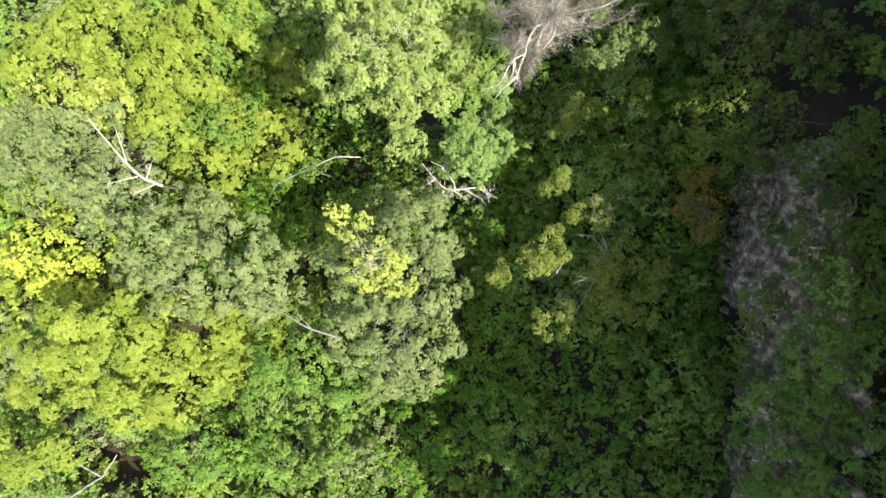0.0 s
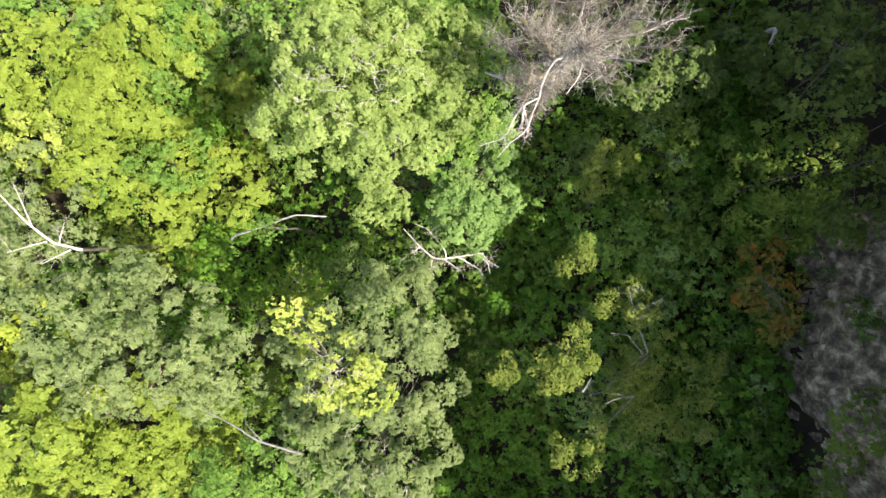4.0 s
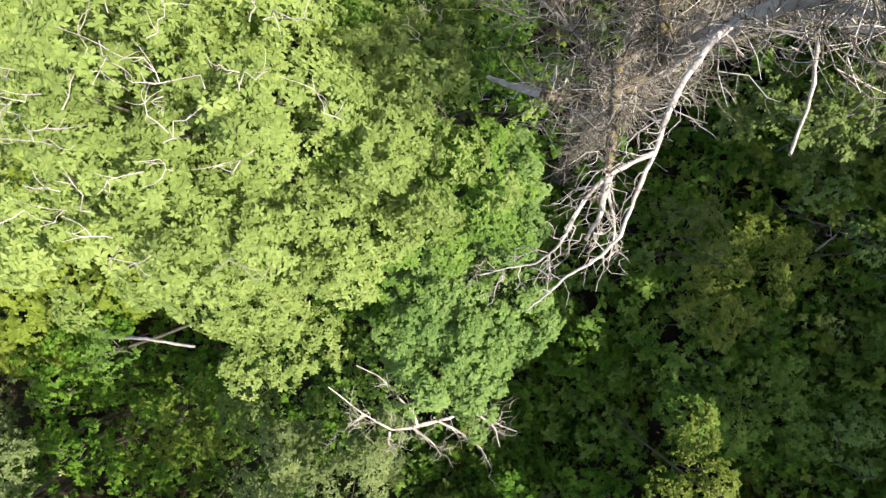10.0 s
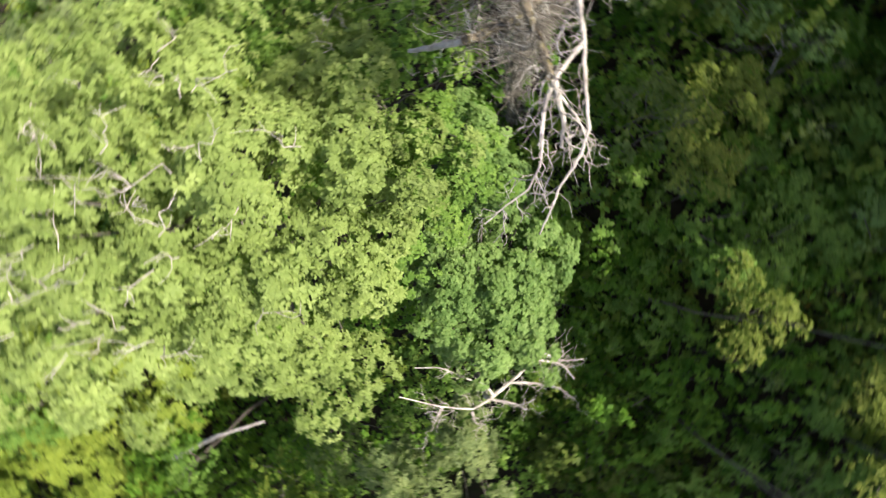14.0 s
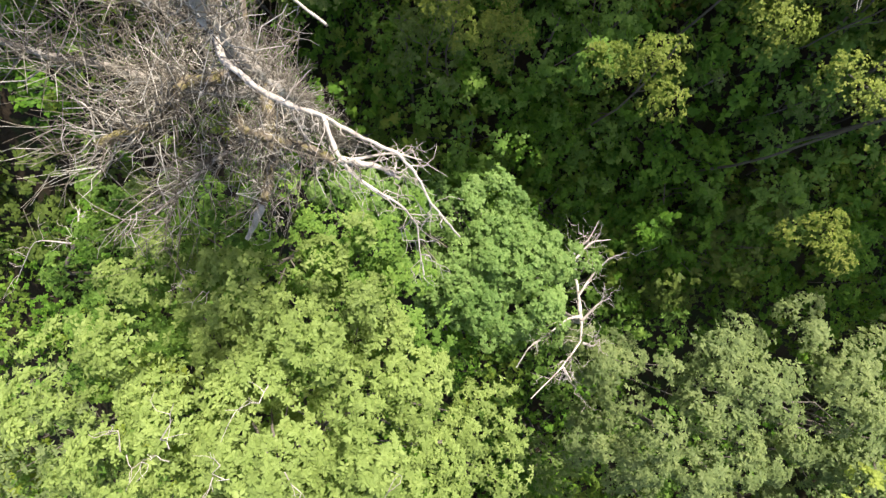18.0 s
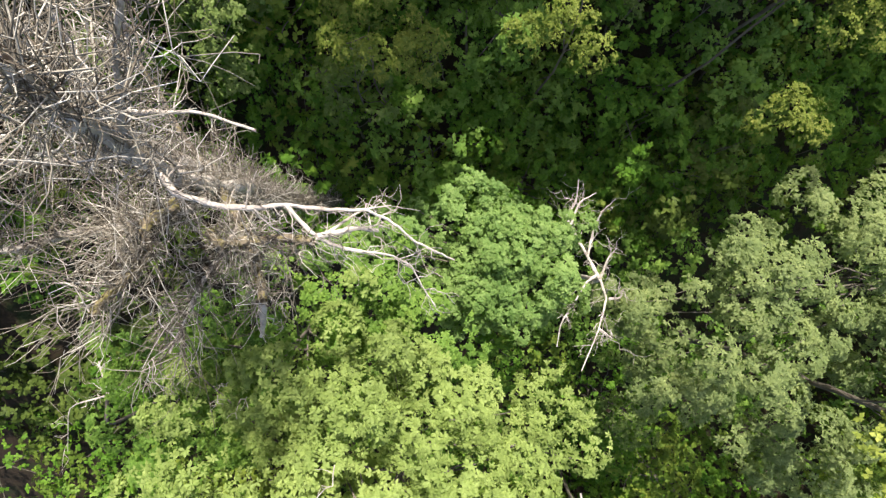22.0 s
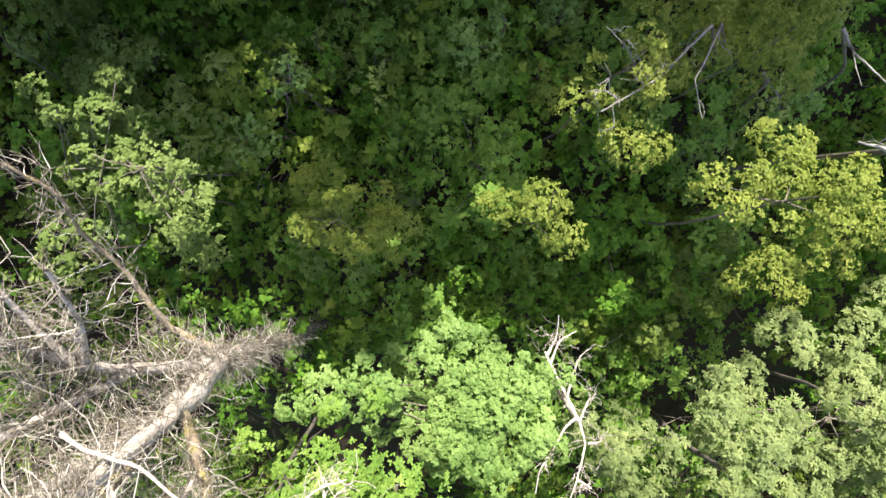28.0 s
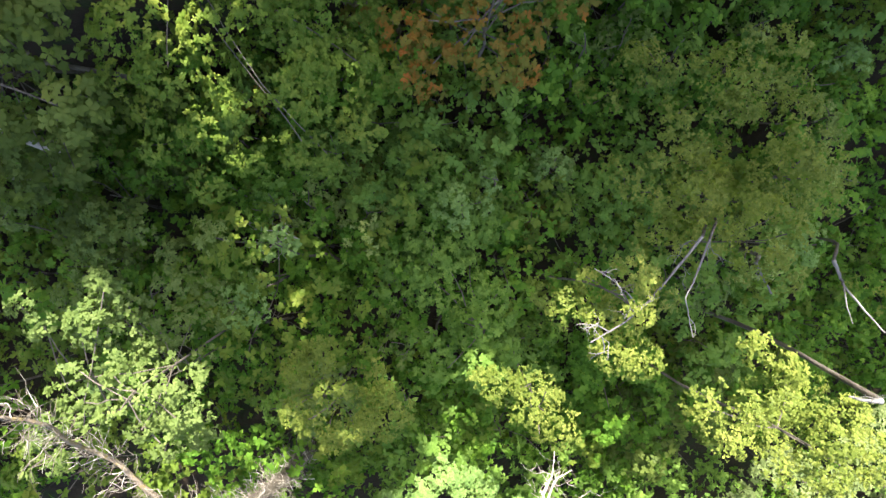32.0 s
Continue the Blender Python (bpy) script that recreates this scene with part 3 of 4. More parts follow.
tree(1.56, -5.17, 12.0, 1.87, 1.64, "dgreen", "deep green young tree in the shade of the slope")
tree(4.63, -5.61, 13.0, 2.24, 1.79, "dgreen", "deep green young tree in the shade of the slope")
tree(2.59, -6.67, 13.2, 1.99, 1.55, "dgreen", "deep green young tree in the shade of the slope")
tree(3.20, -7.85, 13.6, 1.74, 1.52, "green", "mid green broadleaf tree in the sunlit canopy")
tree(4.98, -8.36, 13.4, 1.98, 1.54, "dgreen", "deep green young tree in the shade of the slope")
tree(6.89, -5.68, 13.6, 1.96, 1.52, "dgreen", "deep green young tree in the shade of the slope")
tree(7.55, -7.63, 13.6, 2.18, 1.74, "dgreen", "deep green young tree in the shade of the slope")
tree(8.69, -3.44, 14.0, 1.49, 1.49, "dgreen", "deep green young tree in the shade of the slope")
tree(8.71, -9.24, 13.4, 2.20, 1.32, "dgreen", "deep green young tree in the shade of the slope")
tree(1.10, -8.91, 12.0, 2.10, 1.87, "dgreen", "deep green young tree in the shade of the slope")
tree(-1.05, -8.81, 11.0, 2.20, 1.95, "dgreen", "deep green young tree in the shade of the slope")
tree(-2.06, -10.69, 10.6, 2.23, 1.24, "dgreen", "deep green young tree in the shade of the slope")
tree(10.16, -1.76, 13.6, 1.09, 1.31, "dgreen", "deep green young tree in the shade of the slope")
tree(10.36, -3.97, 13.4, 0.88, 1.32, "olive", "olive green tree with browning leaves")
tree(6.52, -3.75, 13.4, 1.76, 1.32, "dgreen", "deep green young tree in the shade of the slope")
tree(9.78, 4.58, 17.8, 1.66, 1.51, "olive", "tall olive green tree leaning from above the ledge", more=[(-0.67, -0.93, -0.80, 1.17, 1.17), (1.17, -0.93, -0.80, 1.17, 0.83)], base=(11.98, 4.58), leaf_scale=0.65)
tree(11.62, 2.88, 20.0, 0.91, 0.99, "dark", "dull green tree above the shaded rock ledge", base=(13.82, 2.88))
tree(10.93, 0.13, 20.6, 1.10, 0.88, "dark", "dull green tree above the shaded rock ledge", more=[(-0.16, -1.28, 0.40, 1.14, 1.14)], base=(13.13, 0.13))
tree(10.05, -0.84, 21.4, 0.55, 0.55, "green", "mid green broadleaf tree in the sunlit canopy", base=(12.25, -0.84))
tree(11.08, -3.28, 20.4, 1.19, 1.19, "green", "green bush on the flat above the rock ledge", more=[(-0.15, -1.61, -0.40, 1.68, 1.37), (-0.33, -3.15, -0.80, 1.72, 1.25), (-0.6, -4.6, -1.0, 1.3, 1.0), (0.7, 1.6, -0.2, 0.9, 0.9)], base=(13.28, -3.28), dense=1.5)
tree(10.16, -1.70, 18.4, 0.75, 0.55, "olive", "olive green tree with browning leaves", base=(12.36, -1.70))
tree(10.03, -3.02, 17.6, 0.64, 0.71, "olive", "olive green tree with browning leaves", base=(12.23, -3.02))
tree(10.04, -4.51, 16.6, 0.56, 0.75, "olive", "olive green tree with browning leaves", base=(12.24, -4.51))
tree(10.62, -4.85, 18.6, 0.5, 0.7, "olive", "olive green tree with browning leaves", base=(12.82, -4.85))
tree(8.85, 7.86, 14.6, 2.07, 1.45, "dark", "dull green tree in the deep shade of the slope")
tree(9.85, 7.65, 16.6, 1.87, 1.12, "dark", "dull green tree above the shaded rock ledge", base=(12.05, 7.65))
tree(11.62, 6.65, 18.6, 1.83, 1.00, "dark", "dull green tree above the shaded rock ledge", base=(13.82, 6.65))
tree(9.57, 5.84, 14.4, 1.47, 1.68, "dgreen", "deep green young tree in the shade of the slope")
tree(7.76, 5.26, 14.2, 1.48, 1.27, "dgreen", "deep green young tree in the shade of the slope")
tree(9.90, 3.23, 15.0, 1.42, 1.22, "dgreen", "deep green young tree in the shade of the slope")
tree(5.97, 6.23, 13.8, 1.51, 1.29, "dgreen", "deep green young tree in the shade of the slope")
tree(3.54, 3.59, 12.8, 1.58, 1.35, "dgreen", "deep green young tree in the shade of the slope")
tree(5.54, 3.86, 13.8, 1.72, 1.51, "dgreen", "deep green young tree in the shade of the slope")
tree(7.19, 2.68, 14.6, 1.45, 1.24, "green", "bright green young maple among the shaded undergrowth")
tree(2.39, 0.87, 11.8, 1.34, 1.34, "dgreen", "deep green young tree in the shade of the slope")
tree(3.70, 0.61, 13.2, 1.26, 1.05, "dgreen", "deep green young tree in the shade of the slope")
tree(4.29, 2.36, 11.8, 1.28, 1.06, "dgreen", "deep green young tree in the shade of the slope")
tree(3.30, 3.41, 11.6, 1.08, 0.87, "dgreen", "deep green young tree in the shade of the slope")
tree(2.63, 1.10, 12.0, 1.04, 0.73, "dgreen", "deep green young tree in the shade of the slope")
tree(-3.74, 1.99, 9.6, 1.42, 1.03, "dgreen", "deep green young tree in the shade of the slope")
tree(-1.88, 0.80, 10.0, 1.37, 1.00, "dgreen", "deep green young tree in the shade of the slope")
tree(-4.62, 1.70, 9.0, 0.92, 0.80, "dgreen", "deep green young tree in the shade of the slope")
tree(0.93, 12.89, 10.5, 0.94, 0.94, "dgreen", "deep green young tree in the shade of the slope")
tree(1.65, 12.02, 10.3, 0.88, 1.32, "dgreen", "deep green young tree in the shade of the slope")
tree(-13.73, 6.15, 9.0, 1.74, 1.36, "lime", "lime green broadleaf tree in full sun")
tree(-10.87, 6.16, 8.6, 1.78, 1.19, "green", "mid green broadleaf tree in the sunlit canopy")

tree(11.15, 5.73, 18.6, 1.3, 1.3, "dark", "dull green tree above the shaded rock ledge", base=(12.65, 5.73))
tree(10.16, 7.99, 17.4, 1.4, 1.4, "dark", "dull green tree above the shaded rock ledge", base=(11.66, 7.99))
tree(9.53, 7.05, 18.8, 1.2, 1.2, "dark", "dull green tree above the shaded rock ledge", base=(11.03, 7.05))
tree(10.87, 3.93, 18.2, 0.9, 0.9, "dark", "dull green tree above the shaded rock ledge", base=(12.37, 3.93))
tree(7.51, -4.85, 14.2, 1.1, 1.2, "olive", "olive green shrub in the shade below the ledge", what="shrub", category="shrub")
tree(7.95, -5.01, 14.2, 1.1, 1.2, "olive", "olive green shrub in the shade below the ledge", what="shrub", category="shrub")

tree(-17.2, -11.6, 3.4, 1.5, 1.2, "dgreen", "deep green shrub in the dark gap between the crowns", what="shrub", category="shrub")
tree(-10.58, -0.36, 7.6, 0.9, 0.8, "dgreen", "deep green shrub in the gap between the crowns", what="shrub", category="shrub")
tree(-9.38, -0.06, 7.8, 0.9, 0.8, "dgreen", "deep green shrub in the gap between the crowns", what="shrub", category="shrub")
tree(-11.68, -0.76, 8.0, 0.9, 0.8, "dgreen", "deep green shrub in the gap between the crowns", what="shrub", category="shrub")
tree(-10.28, -1.36, 8.2, 0.9, 0.8, "dgreen", "deep green shrub in the gap between the crowns", what="shrub", category="shrub")

# dead bracken and brushwood between the shrubs
tree(9.76, 5.14, 13.6, 0.35, 0.32, "orange", "patch of dead rust-brown bracken between green shrubs", what="bracken", category="bracken", grow=1.0)
tree(7.53, 5.39, 13.2, 0.3, 0.27, "orange", "patch of dead rust-brown bracken between green shrubs", what="bracken", category="bracken", grow=1.0)
tree(8.04, 3.59, 13.4, 0.3, 0.27, "orange", "patch of dead rust-brown bracken between green shrubs", what="bracken", category="bracken", grow=1.0)
tree(6.32, 1.30, 13.6, 0.35, 0.32, "orange", "patch of dead rust-brown bracken between green shrubs", what="bracken", category="bracken", grow=1.0)
tree(8.80, 6.58, 12.6, 0.25, 0.23, "orange", "patch of dead rust-brown bracken between green shrubs", what="bracken", category="bracken", grow=1.0)
tree(10.06, 2.93, 14.2, 0.4, 0.36, "orange", "patch of dead rust-brown bracken between green shrubs", what="bracken", category="bracken", grow=1.0)
tree(8.62, 2.21, 14, 0.3, 0.27, "orange", "patch of dead rust-brown bracken between green shrubs", what="bracken", category="bracken", grow=1.0)
tree(6.12, 0.63, 13.4, 0.3, 0.27, "orange", "patch of dead rust-brown bracken between green shrubs", what="bracken", category="bracken", grow=1.0)

# younger trees that close the canopy between the larger crowns
rs = np.random.RandomState(7)


def covered(px, py, slack=0.8):
    return any(((px - a) / (c * slack)) ** 2 + ((py - b) / (d * slack)) ** 2 < 1 for a, b, c, d in COVER)


for sx in np.arange(-27, 11.8, 1.25):
    for sy in np.arange(-17, 17.5, 1.25):
        ax, ay = sx + rs.uniform(-0.5, 0.5), sy + rs.uniform(-0.5, 0.5)
        if covered(ax, ay, 0.62 if ax < 2 else 0.47) or ax > float(ledge_foot(ay)) - 0.3 or math.hypot(ax + 17, ay + 12) < 2.4:
            continue
        r = rs.uniform(1.0, 1.7)
        # gap beside the dead tree: low shrubs, dark leaf colour stands in for shade
        shade_gap = 0 < ax < 3.2 and ay > 9.5
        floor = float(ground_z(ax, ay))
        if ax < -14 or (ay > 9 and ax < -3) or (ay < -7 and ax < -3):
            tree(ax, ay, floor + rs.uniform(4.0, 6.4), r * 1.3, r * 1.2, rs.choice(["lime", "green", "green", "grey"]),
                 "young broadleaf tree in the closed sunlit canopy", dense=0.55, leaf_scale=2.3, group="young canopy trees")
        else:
            tree(ax, ay, floor + (rs.uniform(0.8, 1.4) if shade_gap else rs.uniform(1.6, 3.2)), r, r * rs.uniform(0.8, 1.2), "dark" if shade_gap else rs.choice(["dgreen", "dgreen", "green", "olive"]),
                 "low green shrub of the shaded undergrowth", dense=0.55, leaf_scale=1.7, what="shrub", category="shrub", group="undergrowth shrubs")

# growth at the foot of the ledge
for k in range(26):
    ay = -9 + k * 0.75
    ax = float(ledge_foot(ay)) - rs.uniform(0.4, 1.5)
    r = rs.uniform(0.6, 1.0)
    tree(ax, ay, float(ground_z(ax, ay)) + rs.uniform(1.0, 1.8), r, r, rs.choice(["dgreen", "olive", "green"]),
         "tangled green shrub at the foot of the ledge", dense=0.8, what="shrub", category="shrub", group="undergrowth shrubs")

# shrubs on the flat above the ledge
for sx in np.arange(11.6, 17.5, 1.3):
    for sy in np.arange(-12, 15, 1.5):
        ax, ay = sx + rs.uniform(-0.5, 0.5) + 0.1 * sy, sy + rs.uniform(-0.6, 0.6)
        if ax < float(ledge_foot(ay)) + 1.7 or covered(ax, ay, 0.6):
            continue
        r = rs.uniform(0.8, 1.4)
        tree(ax, ay, float(ground_z(ax, ay)) + rs.uniform(1.0, 2.4), r, r, rs.choice(["dark", "olive", "green"]),
             "rough green shrub on the flat above the ledge", dense=1.1, leaf_scale=1.3 if ax < 13 else 2.2, what="shrub", category="shrub", group="shrubs above the ledge")

# saplings and sprays of new leaves that stand out of the undergrowth
def roof(px, py):
    z = float(ground_z(px, py)) + 0.6
    for a, b, c, d, top, h in TOPS:
        q = ((px - a) / c) ** 2 + ((py - b) / d) ** 2
        if q < 1:
            z = max(z, top - 0.12 * h - h * (0.25 * q + 0.75 * q * q))
    return z


for k in range(75):
    ax, ay = rs.uniform(4.2, 10.2), rs.uniform(-4, 9)
    if ax > float(ledge_foot(ay)) - 0.8 or roof(ax, ay) > 15.0:
        continue
    r = rs.uniform(0.2, 0.42)
    tree(ax, ay, roof(ax, ay) + 0.28, r, r * rs.uniform(0.7, 1.3), rs.choice(["maple", "green", "ash", "pale"]),
         "bright young sapling standing out of the shaded undergrowth", what="sapling", category="sapling", group="saplings")

# unseen wood on the hill above the ledge, added as a shadow caster
master = tree(17.5, 0, 32.4, 3.4, 3.4, "dark", "unseen dark tree on the hill, added to shade the slope", leaf_scale=9.0, dense=4.5, group="hill wood")
for k in range(60):
    hx, hy = 17.3 + (k % 4) * 4 + rs.uniform(-0.5, 0.5), -27 + (k // 4) * 4.2 + (k % 2) * 2.1 + rs.uniform(-0.8, 0.8)
    if math.hypot(hx - 17.5, hy) < 2.5:
        continue
    # the height steps along y set where the shadow edge falls
    copy_thing(master, pose(hx, hy, float(ground_z(hx, hy)) + rs.uniform(-0.6, 0.4) + (-0.3 if hy > 1.2 else -2.7 if hy > -3.4 else -0.5 if hy > -4.5 else 0.5 if hy > -7.8 else 2.0), 0, 0, rs.uniform(0, 360)))


# ---- dead wood ----
def thick_line(points, r0, r1):
    """A smooth line through the given points with falling radii."""
    p = np.asarray(points, float)
    k = np.linspace(0, len(p) - 1, 5 * (len(p) - 1) + 1)
    line = np.stack([np.interp(k, np.arange(len(p)), p[:, c]) for c in range(3)], 1)
    line[1:-1] = (line[:-2] + 2 * line[1:-1] + line[2:]) / 4
    rng = np.random.RandomState(int(abs(p.sum()) * 100) % 9999)
    line[1:-1] += rng.normal(0, min(0.018, 0.12 * r0), line[1:-1].shape)
    return line, (r1 + (r0 - r1) * np.linspace(1, 0, len(line)) ** 1.5) * rng.uniform(0.88, 1.14, len(line))


def twig_fan(rng, line, count, length, up, r=0.006, spread=0.6):
    """Many thin dry twigs growing out of a limb."""
    out = []
    for k in range(count):
        j = rng.randint(1, len(line) - 1)
        way = rng.normal(0, spread, 3) + np.asarray(up) + 0.5 * (line[-1] - line[0]) / np.linalg.norm(line[-1] - line[0])
        way /= np.linalg.norm(way)
        out += twig_lines(rng, line[j], line[j] + way * length * rng.uniform(0.35, 1.2), r * rng.uniform(0.7, 1.3), 3)
    return out


def dead_tree():
    rng = np.random.RandomState(5)
    root = tagged(new("dead_tree"), "large dead tree with bleached limbs and masses of dry twigs", "dead tree")
    foot = np.array([3.3, 6.4, float(ground_z(3.3, 6.4))])
    root.location = foot
    limbs = [
        # lower trunk in dark bark: its shade is put into the colour
        ("trunk", [(3.3, 6.4, 10.0), (3.25, 6.7, 12.4), (3.28, 6.95, 13.5), (3.34, 7.08, 14.1)], 0.1, 0.12, BARK, 330, 0.42, (0, 0, 0.1)),
        ("limb", [(3.34, 7.08, 14.1), (3.38, 7.15, 14.6), (3.38, 7.1, 15.05)], 0.13, 0.12, DEAD_WOOD, 260, 0.45, (-0.1, -0.2, -0.1)),
        ("limb", [(3.36, 7.12, 14.3), (3.7, 7.5, 14.5), (4.04, 7.75, 14.7), (4.47, 7.79, 15.0), (4.97, 7.76, 15.4), (5.47, 7.75, 16.1), (5.78, 7.5, 16.6), (6.1, 7.6, 17.2)], 0.06, 0.018, TWIG_BARK, 110, 0.45, (-0.1, 0.3, 0.2)),
        ("limb", [(3.38, 7.1, 15.0), (3.5, 7.25, 15.6), (3.87, 7.5, 17.0), (4.28, 7.5, 17.8), (4.6, 7.6, 18.6)], 0.11, 0.02, DEAD_WOOD, 190, 0.8, (0.2, 0, 0.6)),
        ("limb", [(3.38, 7.1, 15.0), (3.12, 6.95, 16.5), (3.1, 6.82, 17.9), (3.05, 6.45, 19.6), (2.92, 6.15, 20.4), (2.85, 5.95, 20.9)], 0.13, 0.02, DEAD_WOOD, 300, 0.6, (0.2, 0, 0.4)),
        ("limb", [(3.1, 6.92, 16.6), (2.58, 6.58, 17.2), (2.2, 6.42, 17.6), (1.8, 6.43, 17.75)], 0.07, 0.045, MOSSY, 120, 0.45, (0, 0, 0.3)),
        ("limb", [(1.8, 6.43, 17.75), (1.6, 6.6, 17.4), (1.44, 6.84, 16.9)], 0.045, 0.02, DEAD_WOOD, 3, 0.25, (0, 0, 0)),
        ("limb", [(3.1, 6.9, 17.0), (2.74, 7.2, 17.9), (2.5, 7.25, 17.8), (2.1, 7.6, 18.3)], 0.075, 0.03, MOSSY, 170, 0.7, (0, 0.2, 0.4)),
        ("limb", [(3.08, 6.75, 18.3), (2.77, 6.54, 18.6), (2.59, 6.27, 18.5), (2.52, 6.06, 18.4), (2.5, 5.85, 18.25), (2.35, 5.52, 18.2), (2.29, 5.26, 18.1), (2.11, 5.07, 18.0), (1.92, 4.96, 17.9), (1.78, 4.81, 17.8), (1.64, 4.66, 17.6)], 0.029, 0.008, DEAD_WOOD, 14, 0.4, (-0.3, -0.3, 0)),
        ("limb", [(2.5, 5.85, 18.25), (2.24, 5.74, 18.2), (2.07, 5.6, 18.1), (1.96, 5.41, 18.0), (1.86, 5.19, 17.9), (1.71, 5.05, 17.7), (1.5, 5.02, 17.6), (1.26, 4.96, 17.5)], 0.021, 0.006, DEAD_WOOD, 14, 0.4, (-0.3, -0.2, 0)),
        ("limb", [(2.18, 5.7, 18.2), (2.17, 5.4, 17.95), (2.1, 5.24, 17.8)], 0.026, 0.016, DEAD_WOOD, 12, 0.35, (-0.1, -0.3, 0)),
        ("limb", [(2.16, 5.68, 18.15), (2.31, 5.32, 17.9), (2.28, 5.06, 17.8)], 0.015, 0.006, DEAD_WOOD, 10, 0.35, (-0.1, -0.3, 0)),
        ("limb", [(2.55, 6.8, 17.5), (2.39, 6.63, 17.8), (2.33, 6.3, 17.9), (2.27, 6.0, 18.0), (2.14, 5.73, 18.25)], 0.05, 0.035, MOSSY, 70, 0.45, (-0.3, 0, 0)),
        ("limb", [(3.9, 7.45, 17.1), (4.29, 6.78, 18.0), (4.7, 6.5, 18.6)], 0.05, 0.015, DEAD_WOOD, 45, 0.4, (0.1, 0.1, 0.5)),
        ("limb", [(3.5, 6.75, 18.6), (3.37, 6.53, 18.75), (3.17, 6.04, 18.95), (2.87, 5.66, 19.2)], 0.022, 0.009, DEAD_WOOD, 4, 0.2, (0, -0.3, 0)),
        ("limb", [(3.3, 7.2, 15.4), (3.0, 7.6, 16.6), (2.85, 8.2, 18.0), (2.8, 8.7, 19.0)], 0.09, 0.02, DEAD_WOOD, 190, 0.8, (0, 0.1, 0.5)),
        ("limb", [(3.7, 7.4, 16.4), (3.5, 7.9, 18.0), (3.5, 8.2, 19.3)], 0.06, 0.015, DEAD_WOOD, 190, 0.8, (0, 0.1, 0.5)),
        ("limb", [(3.07, 6.6, 19.0), (3.2, 5.9, 20.2), (3.2, 5.4, 20.8)], 0.03, 0.01, DEAD_WOOD, 60, 0.5, (0.2, -0.2, 0.2)),
        ("limb", [(2.6, 6.6, 17.2), (2.1, 7.0, 17.6), (1.6, 7.3, 17.9)], 0.03, 0.01, DEAD_WOOD, 90, 0.6, (-0.1, 0.1, 0.4)),
        ("limb", [(4.0, 7.45, 17.3), (4.9, 7.3, 18.2), (5.5, 7.5, 18.6)], 0.04, 0.012, DEAD_WOOD, 55, 0.5, (0.2, 0.2, 0.4)),
    ]
    for name, pts, r0, r1, mat, n, length, up in limbs:
        line, rad = thick_line(np.array(pts) - foot, r0, r1)
        piece = part(name, tube_mesh(name, [(line, rad)], mat, 9), root)
        part("twig_mass", tube_mesh("twig_mass", twig_fan(rng, line, int(n * 1.3), length, up), DEAD_WOOD if r0 < 0.03 else TWIG_WOOD, 3), piece, "mass of thin dry twigs", "stuff")
    return root


dead_tree()


def dead_stem(name, label, category, stems, r0, mat, twig=0, length=0.4):
    """A bare stem or fallen branch with its side branches; the first line is the stem."""
    rng = np.random.RandomState(int(stems[0][0][0] * 50) % 997)
    foot = np.array(stems[0][0], float)
    root = tagged(new(name), label, category)
    root.location = foot
    # lower length of pale stems takes darker bark, standing in for shade below
    if name in ("birch_stem", "dead_snag", "dead_sapling"):
        line, rad = thick_line(np.array(stems[0][:3]) - foot, r0 * 1.1, r0)
        part("shaded_foot", tube_mesh("shaded_foot", [(line, rad)], BARK, 8), root, "lower stem darkened in colour for shade")
        stems = [stems[0][2:], *stems[1:]]
    for k, pts in enumerate(stems):
        line, rad = thick_line(np.array(pts) - foot, r0 if k == 0 else r0 * 0.5, r0 * (0.35 if k == 0 else 0.16))
        tubes = [(line, rad)]
        piece = part("stem" if k == 0 else "branch", tube_mesh("stem", tubes, mat, 8), root)
        if twig:
            part("twig_mass", tube_mesh("twig_mass", twig_fan(rng, line, twig, length, (0, 0, 0.1), 0.006, 0.7), mat, 3), piece, "", "stuff")
    return root


def low(x, y, up=0.0):
    return (x, y, float(ground_z(x, y)) + up)


dead_stem("dead_sapling", "bleached dead sapling leaning beside a small green maple", "dead tree", [
    [low(0.3, 2.1, -0.1), (0.3, 2.15, 8.5), (0.33, 2.2, 11.5), (0.38, 2.27, 13.1), (0.75, 2.31, 13.0), (1.38, 2.42, 12.8), (1.68, 2.45, 12.8)],
    [(0.4, 2.27, 13.1), (0.1, 2.3, 13.3), (-0.3, 2.65, 13.6), (-0.77, 3.2, 14.0)],
    [(0.49, 2.32, 13.1), (0.45, 2.56, 13.25), (0.2, 2.87, 13.4), (-0.07, 3.2, 13.4), (-0.45, 3.36, 13.3)],
    [(0.43, 2.26, 13.1), (0.75, 2.04, 13.2), (0.86, 1.89, 13.3)],
    [(0.84, 2.34, 13.0), (1.23, 2.12, 13.0), (1.53, 1.93, 13.2), (1.67, 1.66, 13.3)],
    [(1.6, 2.45, 12.8), (1.84, 2.16, 12.7), (2.2, 1.99, 12.6)],
    [(1.44, 2.42, 12.8), (1.8, 2.15, 12.8), (1.87, 1.81, 12.8)],
    [(0.05, 2.25, 13.2), (0.01, 2.06, 13.2), (0.16, 1.99, 13.3)],
    [(-0.3, 2.65, 13.6), (-0.55, 2.45, 13.5)]], 0.052, DEAD_WOOD, 9, 0.4)
dead_stem("leaning_trunk", "pale fallen birch trunk propped among the crowns", "dead tree", [
    [low(-11.0, 2.9, -0.1), (-8.3, 3.15, 7.4), (-6.3, 3.45, 9.9), (-4.33, 3.74, 12.3), (-3.3, 3.64, 12.7)]], 0.065, DEAD_WOOD)
